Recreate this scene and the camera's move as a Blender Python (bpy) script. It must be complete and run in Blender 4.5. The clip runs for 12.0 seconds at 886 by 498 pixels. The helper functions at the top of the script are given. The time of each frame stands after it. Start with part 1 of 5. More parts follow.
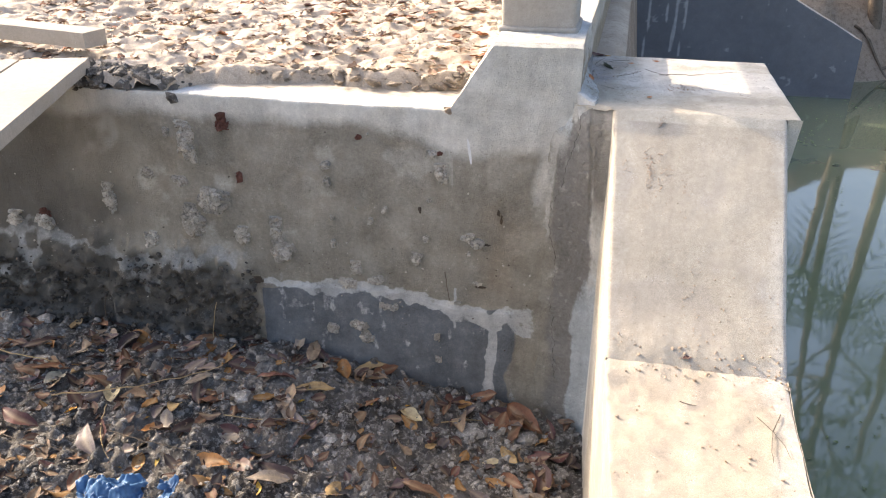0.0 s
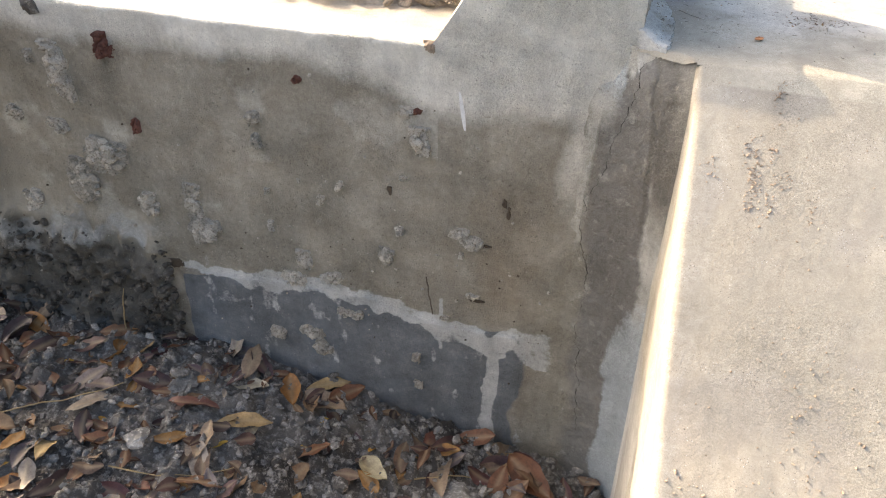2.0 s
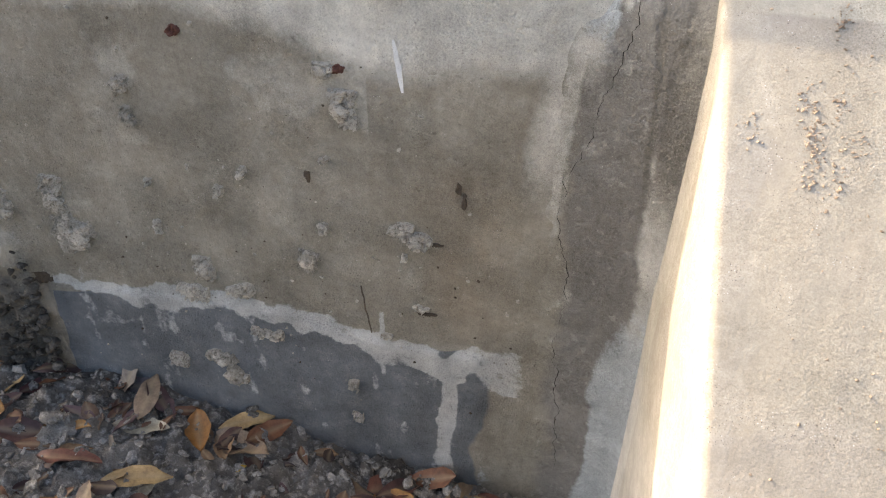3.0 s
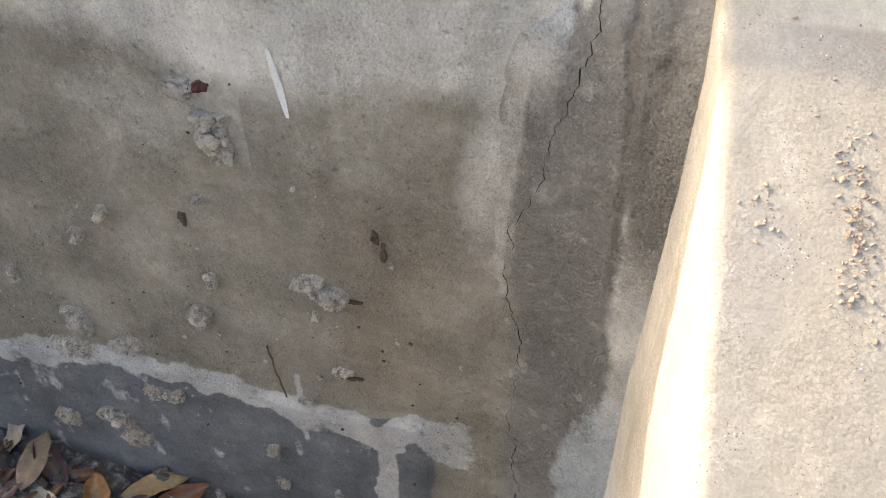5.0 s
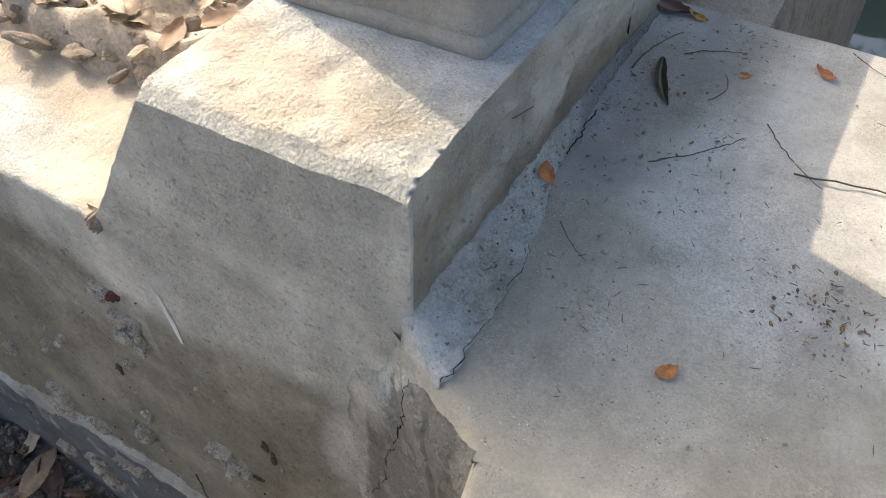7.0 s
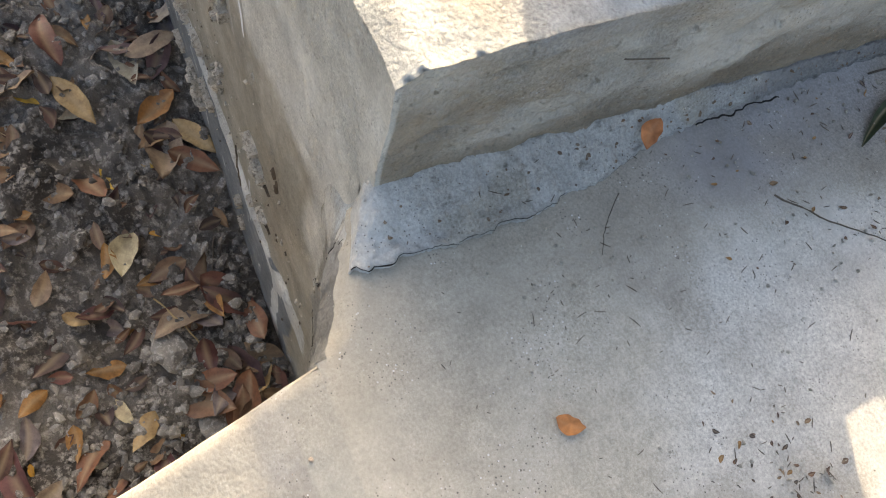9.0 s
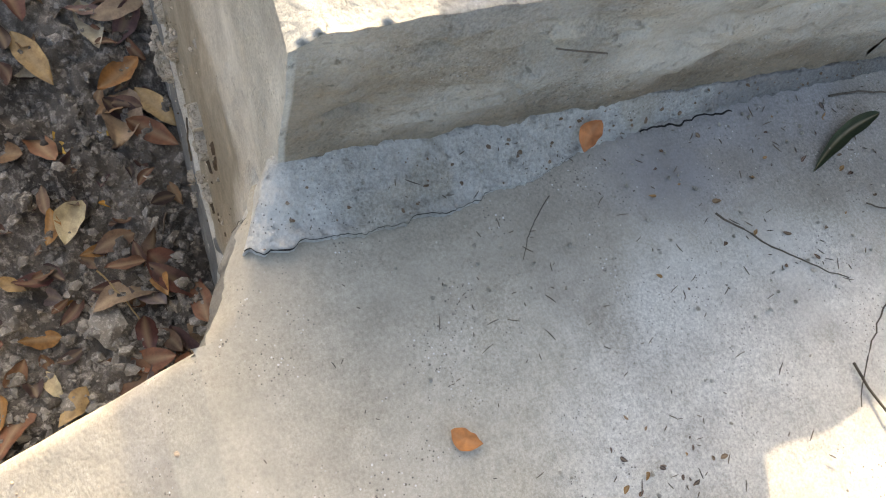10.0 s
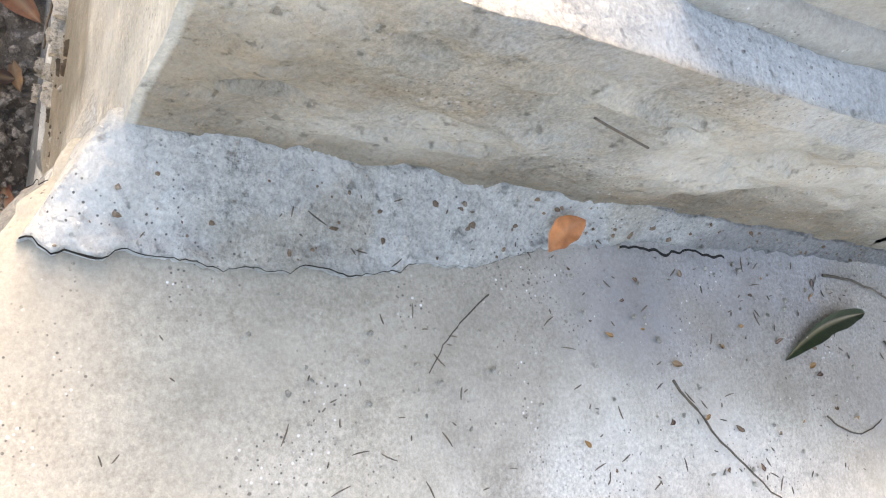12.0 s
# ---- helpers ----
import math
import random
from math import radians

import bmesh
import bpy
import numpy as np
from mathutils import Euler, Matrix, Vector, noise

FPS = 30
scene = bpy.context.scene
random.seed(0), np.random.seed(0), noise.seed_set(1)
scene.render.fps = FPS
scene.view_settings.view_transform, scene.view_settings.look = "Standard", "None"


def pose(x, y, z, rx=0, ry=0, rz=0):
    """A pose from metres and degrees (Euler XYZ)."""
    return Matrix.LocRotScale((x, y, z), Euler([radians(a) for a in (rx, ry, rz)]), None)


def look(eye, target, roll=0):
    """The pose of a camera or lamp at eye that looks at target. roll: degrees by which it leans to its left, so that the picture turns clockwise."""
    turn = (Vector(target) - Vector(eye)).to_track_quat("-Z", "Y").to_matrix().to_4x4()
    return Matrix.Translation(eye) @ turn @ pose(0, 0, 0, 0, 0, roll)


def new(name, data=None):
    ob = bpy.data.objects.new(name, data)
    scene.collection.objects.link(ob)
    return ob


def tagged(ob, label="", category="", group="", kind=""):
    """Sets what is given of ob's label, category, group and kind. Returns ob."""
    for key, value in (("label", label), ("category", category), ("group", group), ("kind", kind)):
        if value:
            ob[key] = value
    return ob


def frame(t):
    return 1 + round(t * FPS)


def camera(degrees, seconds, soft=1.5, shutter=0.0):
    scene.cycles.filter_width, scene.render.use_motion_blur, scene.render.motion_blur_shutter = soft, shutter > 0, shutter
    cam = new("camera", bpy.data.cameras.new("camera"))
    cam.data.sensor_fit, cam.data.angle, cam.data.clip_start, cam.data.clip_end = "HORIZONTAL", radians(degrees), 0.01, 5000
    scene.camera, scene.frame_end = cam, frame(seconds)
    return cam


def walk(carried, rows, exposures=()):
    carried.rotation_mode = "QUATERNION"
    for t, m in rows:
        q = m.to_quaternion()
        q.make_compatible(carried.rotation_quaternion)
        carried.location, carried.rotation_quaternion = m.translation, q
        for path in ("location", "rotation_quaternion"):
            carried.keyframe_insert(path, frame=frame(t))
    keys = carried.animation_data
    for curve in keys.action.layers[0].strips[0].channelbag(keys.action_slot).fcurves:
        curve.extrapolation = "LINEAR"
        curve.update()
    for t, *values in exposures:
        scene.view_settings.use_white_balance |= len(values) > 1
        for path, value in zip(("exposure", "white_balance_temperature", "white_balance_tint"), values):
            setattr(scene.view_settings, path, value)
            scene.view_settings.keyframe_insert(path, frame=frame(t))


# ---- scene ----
cam = camera(58.6, 12.0, soft=1.1)
METRES, EYE, TILT, LEAN, TURN = 2.76, 1.56, -25.5, 0.0, 12.85
ROWS = [
    (0.0, 0.0, 0.0, 0.0, 0.0, 0.0, -0.0),
    (0.5, 0.018, 0.0767, 0.0098, -1.83, -1.46, 0.87),
    (1.0, 0.0458, 0.1521, 0.0479, 2.17, -4.98, -0.98),
    (1.5, 0.0614, 0.1947, 0.0813, 4.1, -6.79, -2.04),
    (2.0, 0.0501, 0.2899, 0.097, 3.69, -9.31, -2.18),
    (2.5, 0.0409, 0.3517, 0.0945, 1.25, -10.19, -1.57),
    (3.0, 0.0496, 0.4258, 0.0842, -0.19, -10.33, -0.76),
    (5.0, 0.0888, 0.5371, 0.1171, -0.07, -14.56, 0.25),
    (5.5, 0.0983, 0.5273, 0.1628, -1.28, -13.43, 1.02),
    (6.0, 0.1192, 0.5262, 0.19, -0.99, -13.38, 1.01),
    (6.5, 0.159, 0.5713, 0.2218, 5.87, -15.42, -2.02),
    (7.0, 0.1841, 0.591, 0.2543, 15.15, -21.51, -7.61),
    (9.0, 0.1963, 0.6557, 0.2823, 48.18, -51.0, -30.46),
    (9.5, 0.1976, 0.6683, 0.2806, 52.11, -53.92, -34.78),
    (10.0, 0.2043, 0.677, 0.2808, 52.04, -52.96, -34.53),
    (10.5, 0.1806, 0.7075, 0.2466, 53.38, -53.13, -32.14),
    (11.0, 0.1722, 0.7252, 0.2237, 57.9, -56.23, -41.28),
    (11.5, 0.1721, 0.7222, 0.2264, 65.22, -61.59, -50.19),
    (12.0, 0.1765, 0.7159, 0.244, 67.64, -64.1, -54.07),
]
EXPOSURES = ((0.0, 1.93, 6550, 11), (1.5, 1.98, 6800, 10), (2.5, 2.00, 6900, 8), (3.2, 2.06, 6850, 9), (5.0, 2.10, 6850, 9), (5.5, 1.68, 6850, 9), (6.0, 1.40, 6700, 9), (6.5, 1.40, 6550, 8), (7.2, 1.48, 6700, 7), (9.0, 1.96, 7150, 8), (10.0, 2.12, 7400, 8), (10.5, 2.50, 7700, 9), (11.0, 3.20, 8100, 11), (12.0, 3.14, 7900, 11))
walk(cam, [(t, pose(0.114, -2.166, EYE, TILT, LEAN, TURN) @ pose(METRES * x, METRES * y, METRES * z, 90 + pitch, roll, yaw)) for t, x, y, z, yaw, pitch, roll in ROWS], EXPOSURES)

# ---- world and sun ----
SUN_WAY = Vector((0.31, -0.122, -0.186)).normalized()
world = bpy.data.worlds.new("world")
scene.world = world
world.use_nodes = True
wn = world.node_tree
sky = wn.nodes.new("ShaderNodeTexSky")
sky.sky_type, sky.sun_disc = "NISHITA", False
sky.sun_elevation = math.asin(-SUN_WAY.z)
sky.sun_rotation = math.atan2(-SUN_WAY.x, -SUN_WAY.y)
sky.dust_density, sky.air_density = 6.0, 0.8
wn.links.new(sky.outputs["Color"], wn.nodes["Background"].inputs["Color"])
wn.nodes["Background"].inputs["Strength"].default_value = 0.15
sun = new("sun", bpy.data.lights.new("sun", "SUN"))
sun.data.energy, sun.data.angle, sun.data.color = 2.0, radians(0.55), (1.0, 0.86, 0.69)
sun.matrix_world = look(-SUN_WAY * 20, (0, 0, 0))


# ---- number helpers ----
def vnoise(P, scale, seed=0):
    """Value noise, 0 to 1, at an array of points."""
    p = np.asarray(P, float) * scale + 1000.0 + seed * 17.31
    i = np.floor(p).astype(np.int64)
    f = p - i
    f = f * f * (3 - 2 * f)
    out = np.zeros(len(p))
    for dx in (0, 1):
        for dy in (0, 1):
            for dz in (0, 1):
                h = ((i[:, 0] + dx) * 374761393 + (i[:, 1] + dy) * 668265263 + (i[:, 2] + dz) * 1442695041 + seed * 97531) & 0xFFFFFFFF
                h = ((h ^ (h >> 13)) * 1274126177) & 0xFFFFFFFF
                h = (h ^ (h >> 16)) & 0xFFFF
                w = (f[:, 0] if dx else 1 - f[:, 0]) * (f[:, 1] if dy else 1 - f[:, 1]) * (f[:, 2] if dz else 1 - f[:, 2])
                out += w * h / 65535.0
    return out


def fbm(P, scale, octaves=4, seed=0):
    total, amp, norm = 0, 1.0, 0
    for k in range(octaves):
        total = total + amp * vnoise(P, scale * 2.03 ** k, seed + k)
        norm += amp
        amp *= 0.5
    return total / norm


def smooth(a, b, x):
    t = np.clip((x - a) / (b - a), 0, 1)
    return t * t * (3 - 2 * t)


def mesh_of(name, verts, faces, attrs=None, flat=False):
    me = bpy.data.meshes.new(name)
    verts, faces = np.asarray(verts, np.float32), np.asarray(faces, np.int32)
    n = faces.shape[1]
    me.vertices.add(len(verts))
    me.vertices.foreach_set("co", verts.ravel())
    me.loops.add(faces.size)
    me.loops.foreach_set("vertex_index", faces.ravel())
    me.polygons.add(len(faces))
    me.polygons.foreach_set("loop_start", np.arange(0, faces.size, n, dtype=np.int32))
    me.update(calc_edges=True)
    me.validate()
    me.polygons.foreach_set("use_smooth", np.full(len(me.polygons), not flat))
    for key, values in (attrs or {}).items():
        me.attributes.new(key, "FLOAT", "POINT").data.foreach_set("value", np.asarray(values, np.float32))
    me.update()
    return me


def thing(name, me, mat, label="", category="", group="", kind="", at=None):
    ob = new(name, me)
    if me is not None and mat is not None and not me.materials:
        me.materials.append(mat)
    if at is not None:
        ob.matrix_basis = at
    return tagged(ob, label, category, group, kind)


def part(name, me, mat, parent, label=""):
    if hasattr(me, "to_mesh"):
        bm, me = me, bpy.data.meshes.new(name)
        bm.to_mesh(me)
        bm.free()
        for p in me.polygons:
            p.use_smooth = False
    ob = thing(name, me, mat, label)
    ob.parent = parent
    ob.matrix_parent_inverse = parent.matrix_basis.inverted()
    return ob


def sheet(us, vs, f):
    """Vertices and faces of a grid over us and vs; f gives x, y, z."""
    U, V = np.meshgrid(us, vs)
    x, y, z = f(U.ravel(), V.ravel())
    verts = np.stack([x, y, z], 1)
    nu, nv = len(us), len(vs)
    i = (np.arange(nv - 1)[:, None] * nu + np.arange(nu - 1)[None, :]).ravel()
    return verts, np.stack([i, i + 1, i + nu + 1, i + nu], 1)


class Solid:
    """A cast body made of flat faces, cut finely, with worn edges."""

    def __init__(self, r=0.012):
        self.v, self.f, self.n, self.r = [], [], 0, r

    def quad(self, a, b, c, d, step, planes=(), r=None):
        r = self.r if r is None else r
        a, b, c, d = (np.array(p, float) for p in (a, b, c, d))
        nu = max(1, int(np.ceil(max(np.linalg.norm(b - a), np.linalg.norm(c - d)) / step)))
        nv = max(1, int(np.ceil(max(np.linalg.norm(d - a), np.linalg.norm(c - b)) / step)))
        s, t = (g.ravel()[:, None] for g in np.meshgrid(np.linspace(0, 1, nu + 1), np.linspace(0, 1, nv + 1)))
        p = (a * (1 - s) + b * s) * (1 - t) + (d * (1 - s) + c * s) * t
        q = p.copy()
        for _ in range(4):
            for at, normal in planes:
                normal = np.array(normal, float) / np.linalg.norm(normal)
                q -= normal * np.maximum(0, r - (np.array(at) - q) @ normal)[:, None]
        away = p - q
        size = np.linalg.norm(away, axis=1)
        deep = size > r * 1.001
        p[deep] = q[deep] + away[deep] / size[deep][:, None] * r
        i = (np.arange(nv)[:, None] * (nu + 1) + np.arange(nu)[None, :]).ravel() + self.n
        self.v.append(p)
        self.f.append(np.stack([i, i + 1, i + nu + 2, i + nu + 1], 1))
        self.n += len(p)

    def done(self, name, move, marks):
        v, f = np.concatenate(self.v), np.concatenate(self.f)
        _, first, back = np.unique(np.round(v, 4), axis=0, return_index=True, return_inverse=True)
        v, f = v[first], back.ravel()[f]
        me = mesh_of(name, move(v), f, marks(v))
        me.set_sharp_from_angle(angle=radians(48))
        return me


def wobble(v, scale, amp, seed, octaves=3):
    return np.stack([fbm(v, scale, octaves, seed + 10 * k) - 0.5 for k in range(3)], 1) * 2 * amp


def near_line(p, line):
    """Distance of 2D points from a polyline."""
    best = np.full(len(p), 9.0)
    for a, b in zip(line[:-1], line[1:]):
        a, b = np.array(a, float), np.array(b, float)
        t = np.clip(((p - a) @ (b - a)) / ((b - a) @ (b - a)), 0, 1)[:, None]
        best = np.minimum(best, np.linalg.norm(p - a - t * (b - a), axis=1))
    return best


# ---- materials ----
def material(name, rough=0.9, specular=0.3):
    m = bpy.data.materials.new(name)
    m.use_nodes = True
    b = m.node_tree.nodes["Principled BSDF"]
    b.inputs["Roughness"].default_value = rough
    b.inputs["Specular IOR Level"].default_value = specular
    return m, m.node_tree, b


def noise_node(nt, co, scale, detail=4.0, rough=0.55, stretch=None):
    if stretch:
        mp = nt.nodes.new("ShaderNodeMapping")
        mp.inputs["Scale"].default_value = stretch
        nt.links.new(co, mp.inputs["Vector"])
        co = mp.outputs["Vector"]
    n = nt.nodes.new("ShaderNodeTexNoise")
    n.inputs["Scale"].default_value, n.inputs["Detail"].default_value, n.inputs["Roughness"].default_value = scale, detail, rough
    nt.links.new(co, n.inputs["Vector"])
    return n.outputs["Fac"]


def calc(nt, op, a, b, c=None):
    n = nt.nodes.new("ShaderNodeMath")
    n.operation = op
    for k, v in enumerate((a, b, c)):
        if v is None:
            continue
        if isinstance(v, (int, float)):
            n.inputs[k].default_value = v
        else:
            nt.links.new(v, n.inputs[k])
    return n.outputs[0]


def ranged(nt, x, a, b, lo=0.0, hi=1.0):
    n = nt.nodes.new("ShaderNodeMapRange")
    n.inputs[1].default_value, n.inputs[2].default_value, n.inputs[3].default_value, n.inputs[4].default_value = a, b, lo, hi
    nt.links.new(x, n.inputs[0])
    return n.outputs[0]


def mix(nt, fac, a, b, mode="MIX"):
    n = nt.nodes.new("ShaderNodeMix")
    n.data_type, n.blend_type = "RGBA", mode
    for k, v in ((0, fac), (6, a), (7, b)):
        if isinstance(v, (int, float)):
            n.inputs[k].default_value = v
        elif isinstance(v, tuple):
            n.inputs[k].default_value = (*v, 1)
        else:
            nt.links.new(v, n.inputs[k])
    return n.outputs[2]


def concrete(name, light, dark, layers=(), bump=0.6, grain=0.55, specks=0.6, streak=None, blotch=2.6):
    """Weathered cement: blotches, trowel marks, sand grain, specks; then layers (mark, colour, edge noise, sharpness, strength)."""
    m, nt, b = material(name, 0.92, 0.25)
    co = nt.nodes.new("ShaderNodeTexCoord").outputs["Object"]
    big, mid = noise_node(nt, co, blotch, 6, 0.6), noise_node(nt, co, 17, 8, 0.7)
    fine, sand = noise_node(nt, co, 85, 7, 0.78), noise_node(nt, co, 480, 4, 0.8)
    colour = mix(nt, ranged(nt, calc(nt, "ADD", calc(nt, "MULTIPLY", big, 0.5), calc(nt, "ADD", calc(nt, "MULTIPLY", mid, 0.35), calc(nt, "MULTIPLY", fine, 0.15))), 0.38, 0.62), dark, light)
    for mark, tint, ragged, sharp, strength in layers:
        at = nt.nodes.new("ShaderNodeAttribute")
        at.attribute_name = mark
        edge = calc(nt, "ADD", calc(nt, "MULTIPLY", mid, 0.5), calc(nt, "MULTIPLY", fine, 0.5))
        x = calc(nt, "ADD", at.outputs["Fac"], calc(nt, "MULTIPLY", calc(nt, "SUBTRACT", edge, 0.5), ragged))
        f = calc(nt, "MULTIPLY", ranged(nt, x, 0.5 - sharp, 0.5 + sharp), strength)
        tint2 = mix(nt, ranged(nt, mid, 0.35, 0.65), tuple(c * 0.82 for c in tint), tuple(min(1, c * 1.12) for c in tint))
        colour = mix(nt, f, colour, tint2)
    if streak:
        s = noise_node(nt, co, 30, 3, 0.6, streak)
        colour = mix(nt, 0.22, colour, mix(nt, ranged(nt, s, 0.35, 0.65), (0.72, 0.70, 0.68), (1.12, 1.12, 1.1)), "MULTIPLY")
    patch = ranged(nt, noise_node(nt, co, 7, 3), 0.38, 0.62, 0.35, 1.0)
    colour = mix(nt, calc(nt, "MULTIPLY", patch, grain), colour, mix(nt, ranged(nt, sand, 0.32, 0.68), (0.55, 0.54, 0.52), (1.4, 1.4, 1.38)), "MULTIPLY")
    colour = mix(nt, grain * 0.28, colour, mix(nt, ranged(nt, fine, 0.36, 0.64), (0.6, 0.58, 0.56), (1.28, 1.28, 1.27)), "MULTIPLY")
    fleck = noise_node(nt, co, 130, 6, 0.75)
    colour = mix(nt, calc(nt, "MULTIPLY", calc(nt, "MULTIPLY", ranged(nt, fleck, 0.60, 0.66), patch), grain * 0.5), colour, mix(nt, 1.0, colour, (0.45, 0.42, 0.38), "MULTIPLY"))
    colour = mix(nt, calc(nt, "MULTIPLY", ranged(nt, fleck, 0.37, 0.32), grain * 0.35), colour, mix(nt, 1.0, colour, (1.5, 1.5, 1.48), "MULTIPLY"))
    grit = nt.nodes.new("ShaderNodeTexVoronoi")
    grit.inputs["Scale"].default_value = 260
    nt.links.new(co, grit.inputs["Vector"])
    for scale, size, tint, where in ((150, 0.16, (0.12, 0.10, 0.085), 0.56), (310, 0.2, (0.09, 0.08, 0.07), 0.5), (230, 0.17, (0.72, 0.70, 0.66), 0.53)):
        vor = nt.nodes.new("ShaderNodeTexVoronoi")
        vor.inputs["Scale"].default_value = scale
        nt.links.new(co, vor.inputs["Vector"])
        warp = calc(nt, "ADD", vor.outputs["Distance"], calc(nt, "MULTIPLY", calc(nt, "SUBTRACT", fine, 0.5), 0.3))
        spot = calc(nt, "MULTIPLY", ranged(nt, warp, size * 0.6, size, 1.0, 0.0), ranged(nt, mid, where, where + 0.07))
        colour = mix(nt, calc(nt, "MULTIPLY", spot, specks), colour, tint)
    nt.links.new(colour, b.inputs["Base Color"])
    h = calc(nt, "ADD", calc(nt, "MULTIPLY", fine, 1.0), calc(nt, "MULTIPLY", sand, 0.5))
    h = calc(nt, "ADD", h, calc(nt, "MULTIPLY", mid, 1.0))
    h = calc(nt, "SUBTRACT", h, calc(nt, "MULTIPLY", grit.outputs["Distance"], 0.5))
    h = calc(nt, "SUBTRACT", h, calc(nt, "MULTIPLY", ranged(nt, fleck, 0.60, 0.68), 0.5))
    bn = nt.nodes.new("ShaderNodeBump")
    bn.inputs["Strength"].default_value, bn.inputs["Distance"].default_value = bump, 0.006
    nt.links.new(calc(nt, "MULTIPLY", h, patch), bn.inputs["Height"])
    nt.links.new(bn.outputs["Normal"], b.inputs["Normal"])
    return m


def earthy(name, colours, scale=14, bump=0.6, rough=0.95, dist=0.006):
    """Soil, clods, stones: three colours through noise."""
    m, nt, b = material(name, rough, 0.2)
    co = nt.nodes.new("ShaderNodeTexCoord").outputs["Object"]
    a, c, s = noise_node(nt, co, scale * 0.25, 5), noise_node(nt, co, scale * 3, 5, 0.7), noise_node(nt, co, scale * 22, 2)
    col = mix(nt, ranged(nt, a, 0.35, 0.65), colours[0], colours[1])
    col = mix(nt, ranged(nt, c, 0.5, 0.72), col, colours[2])
    geo = nt.nodes.new("ShaderNodeNewGeometry")
    col = mix(nt, 0.6, col, mix(nt, geo.outputs["Random Per Island"], (0.6, 0.58, 0.56), (1.35, 1.33, 1.3)), "MULTIPLY")
    col = mix(nt, 0.5, col, mix(nt, ranged(nt, s, 0.3, 0.7), (0.6, 0.6, 0.6), (1.35, 1.35, 1.35)), "MULTIPLY")
    nt.links.new(col, b.inputs["Base Color"])
    bn = nt.nodes.new("ShaderNodeBump")
    bn.inputs["Strength"].default_value, bn.inputs["Distance"].default_value = bump, dist
    nt.links.new(calc(nt, "ADD", c, calc(nt, "MULTIPLY", s, 0.4)), bn.inputs["Height"])
    nt.links.new(bn.outputs["Normal"], b.inputs["Normal"])
    return m


def leafy(name, stops, by_island=False, rough=0.55, vein=0.35):
    """Dead or live leaves: a colour for each leaf, blotches and a paler midrib along u."""
    m, nt, b = material(name, rough, 0.35)
    if by_island:
        r = nt.nodes.new("ShaderNodeNewGeometry").outputs["Random Per Island"]
    else:
        r = nt.nodes.new("ShaderNodeObjectInfo").outputs["Random"]
    ramp = nt.nodes.new("ShaderNodeValToRGB")
    ramp.color_ramp.interpolation = "CONSTANT"
    els = ramp.color_ramp.elements
    while len(els) < len(stops):
        els.new(0.5)
    for k, c in enumerate(stops):
        els[k].position, els[k].color = k / len(stops), (*c, 1)
    nt.links.new(r, ramp.inputs["Fac"])
    co = nt.nodes.new("ShaderNodeTexCoord").outputs["Object"]
    n1, n2 = noise_node(nt, co, 45, 6, 0.7), noise_node(nt, co, 260, 4)
    col = mix(nt, 0.75, ramp.outputs["Color"], mix(nt, ranged(nt, n1, 0.35, 0.65), (0.5, 0.45, 0.42), (1.35, 1.3, 1.2)), "MULTIPLY")
    col = mix(nt, 0.4, col, mix(nt, ranged(nt, n2, 0.3, 0.7), (0.7, 0.7, 0.7), (1.25, 1.25, 1.25)), "MULTIPLY")
    at = nt.nodes.new("ShaderNodeAttribute")
    at.attribute_name = "rib"
    col = mix(nt, calc(nt, "MULTIPLY", at.outputs["Fac"], vein), col, (0.42, 0.33, 0.2))
    nt.links.new(col, b.inputs["Base Color"])
    bn = nt.nodes.new("ShaderNodeBump")
    bn.inputs["Strength"].default_value, bn.inputs["Distance"].default_value = 0.35, 0.002
    nt.links.new(n1, bn.inputs["Height"])
    nt.links.new(bn.outputs["Normal"], b.inputs["Normal"])
    return m


M_WALL = concrete("dirty_render", (0.385, 0.354, 0.290), (0.222, 0.202, 0.160), (
    # white: paint on the ledge, plus the cool shade tint on the block top
    ("pale", (0.64, 0.62, 0.555), 0.6, 0.42, 0.95), ("white", (0.58, 0.60, 0.61), 0.7, 0.3, 0.8), ("sand", (0.52, 0.44, 0.345), 0.7, 0.4, 0.9),
    ("rust", (0.24, 0.18, 0.115), 0.4, 0.4, 0.4), ("paint", (0.155, 0.170, 0.182), 0.35, 0.07, 0.93), ("smear", (0.56, 0.565, 0.54), 1.9, 0.16, 0.85),
    # this first layer holds stuck mud and the slab's shade at the left end
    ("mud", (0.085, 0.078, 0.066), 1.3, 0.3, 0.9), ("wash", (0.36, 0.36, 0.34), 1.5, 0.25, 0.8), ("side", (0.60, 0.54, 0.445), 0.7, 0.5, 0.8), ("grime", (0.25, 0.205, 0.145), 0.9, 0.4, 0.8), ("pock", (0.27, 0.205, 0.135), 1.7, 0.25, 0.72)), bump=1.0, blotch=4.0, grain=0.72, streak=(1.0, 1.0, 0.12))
M_WING = concrete("trowelled_cement", (0.535, 0.49, 0.405), (0.395, 0.36, 0.29), (
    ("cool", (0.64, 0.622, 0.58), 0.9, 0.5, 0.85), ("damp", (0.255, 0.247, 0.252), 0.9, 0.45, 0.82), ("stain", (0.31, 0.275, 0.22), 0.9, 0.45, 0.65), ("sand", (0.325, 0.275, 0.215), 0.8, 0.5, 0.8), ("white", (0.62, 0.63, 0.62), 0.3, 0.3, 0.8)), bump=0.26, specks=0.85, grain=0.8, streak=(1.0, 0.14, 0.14))
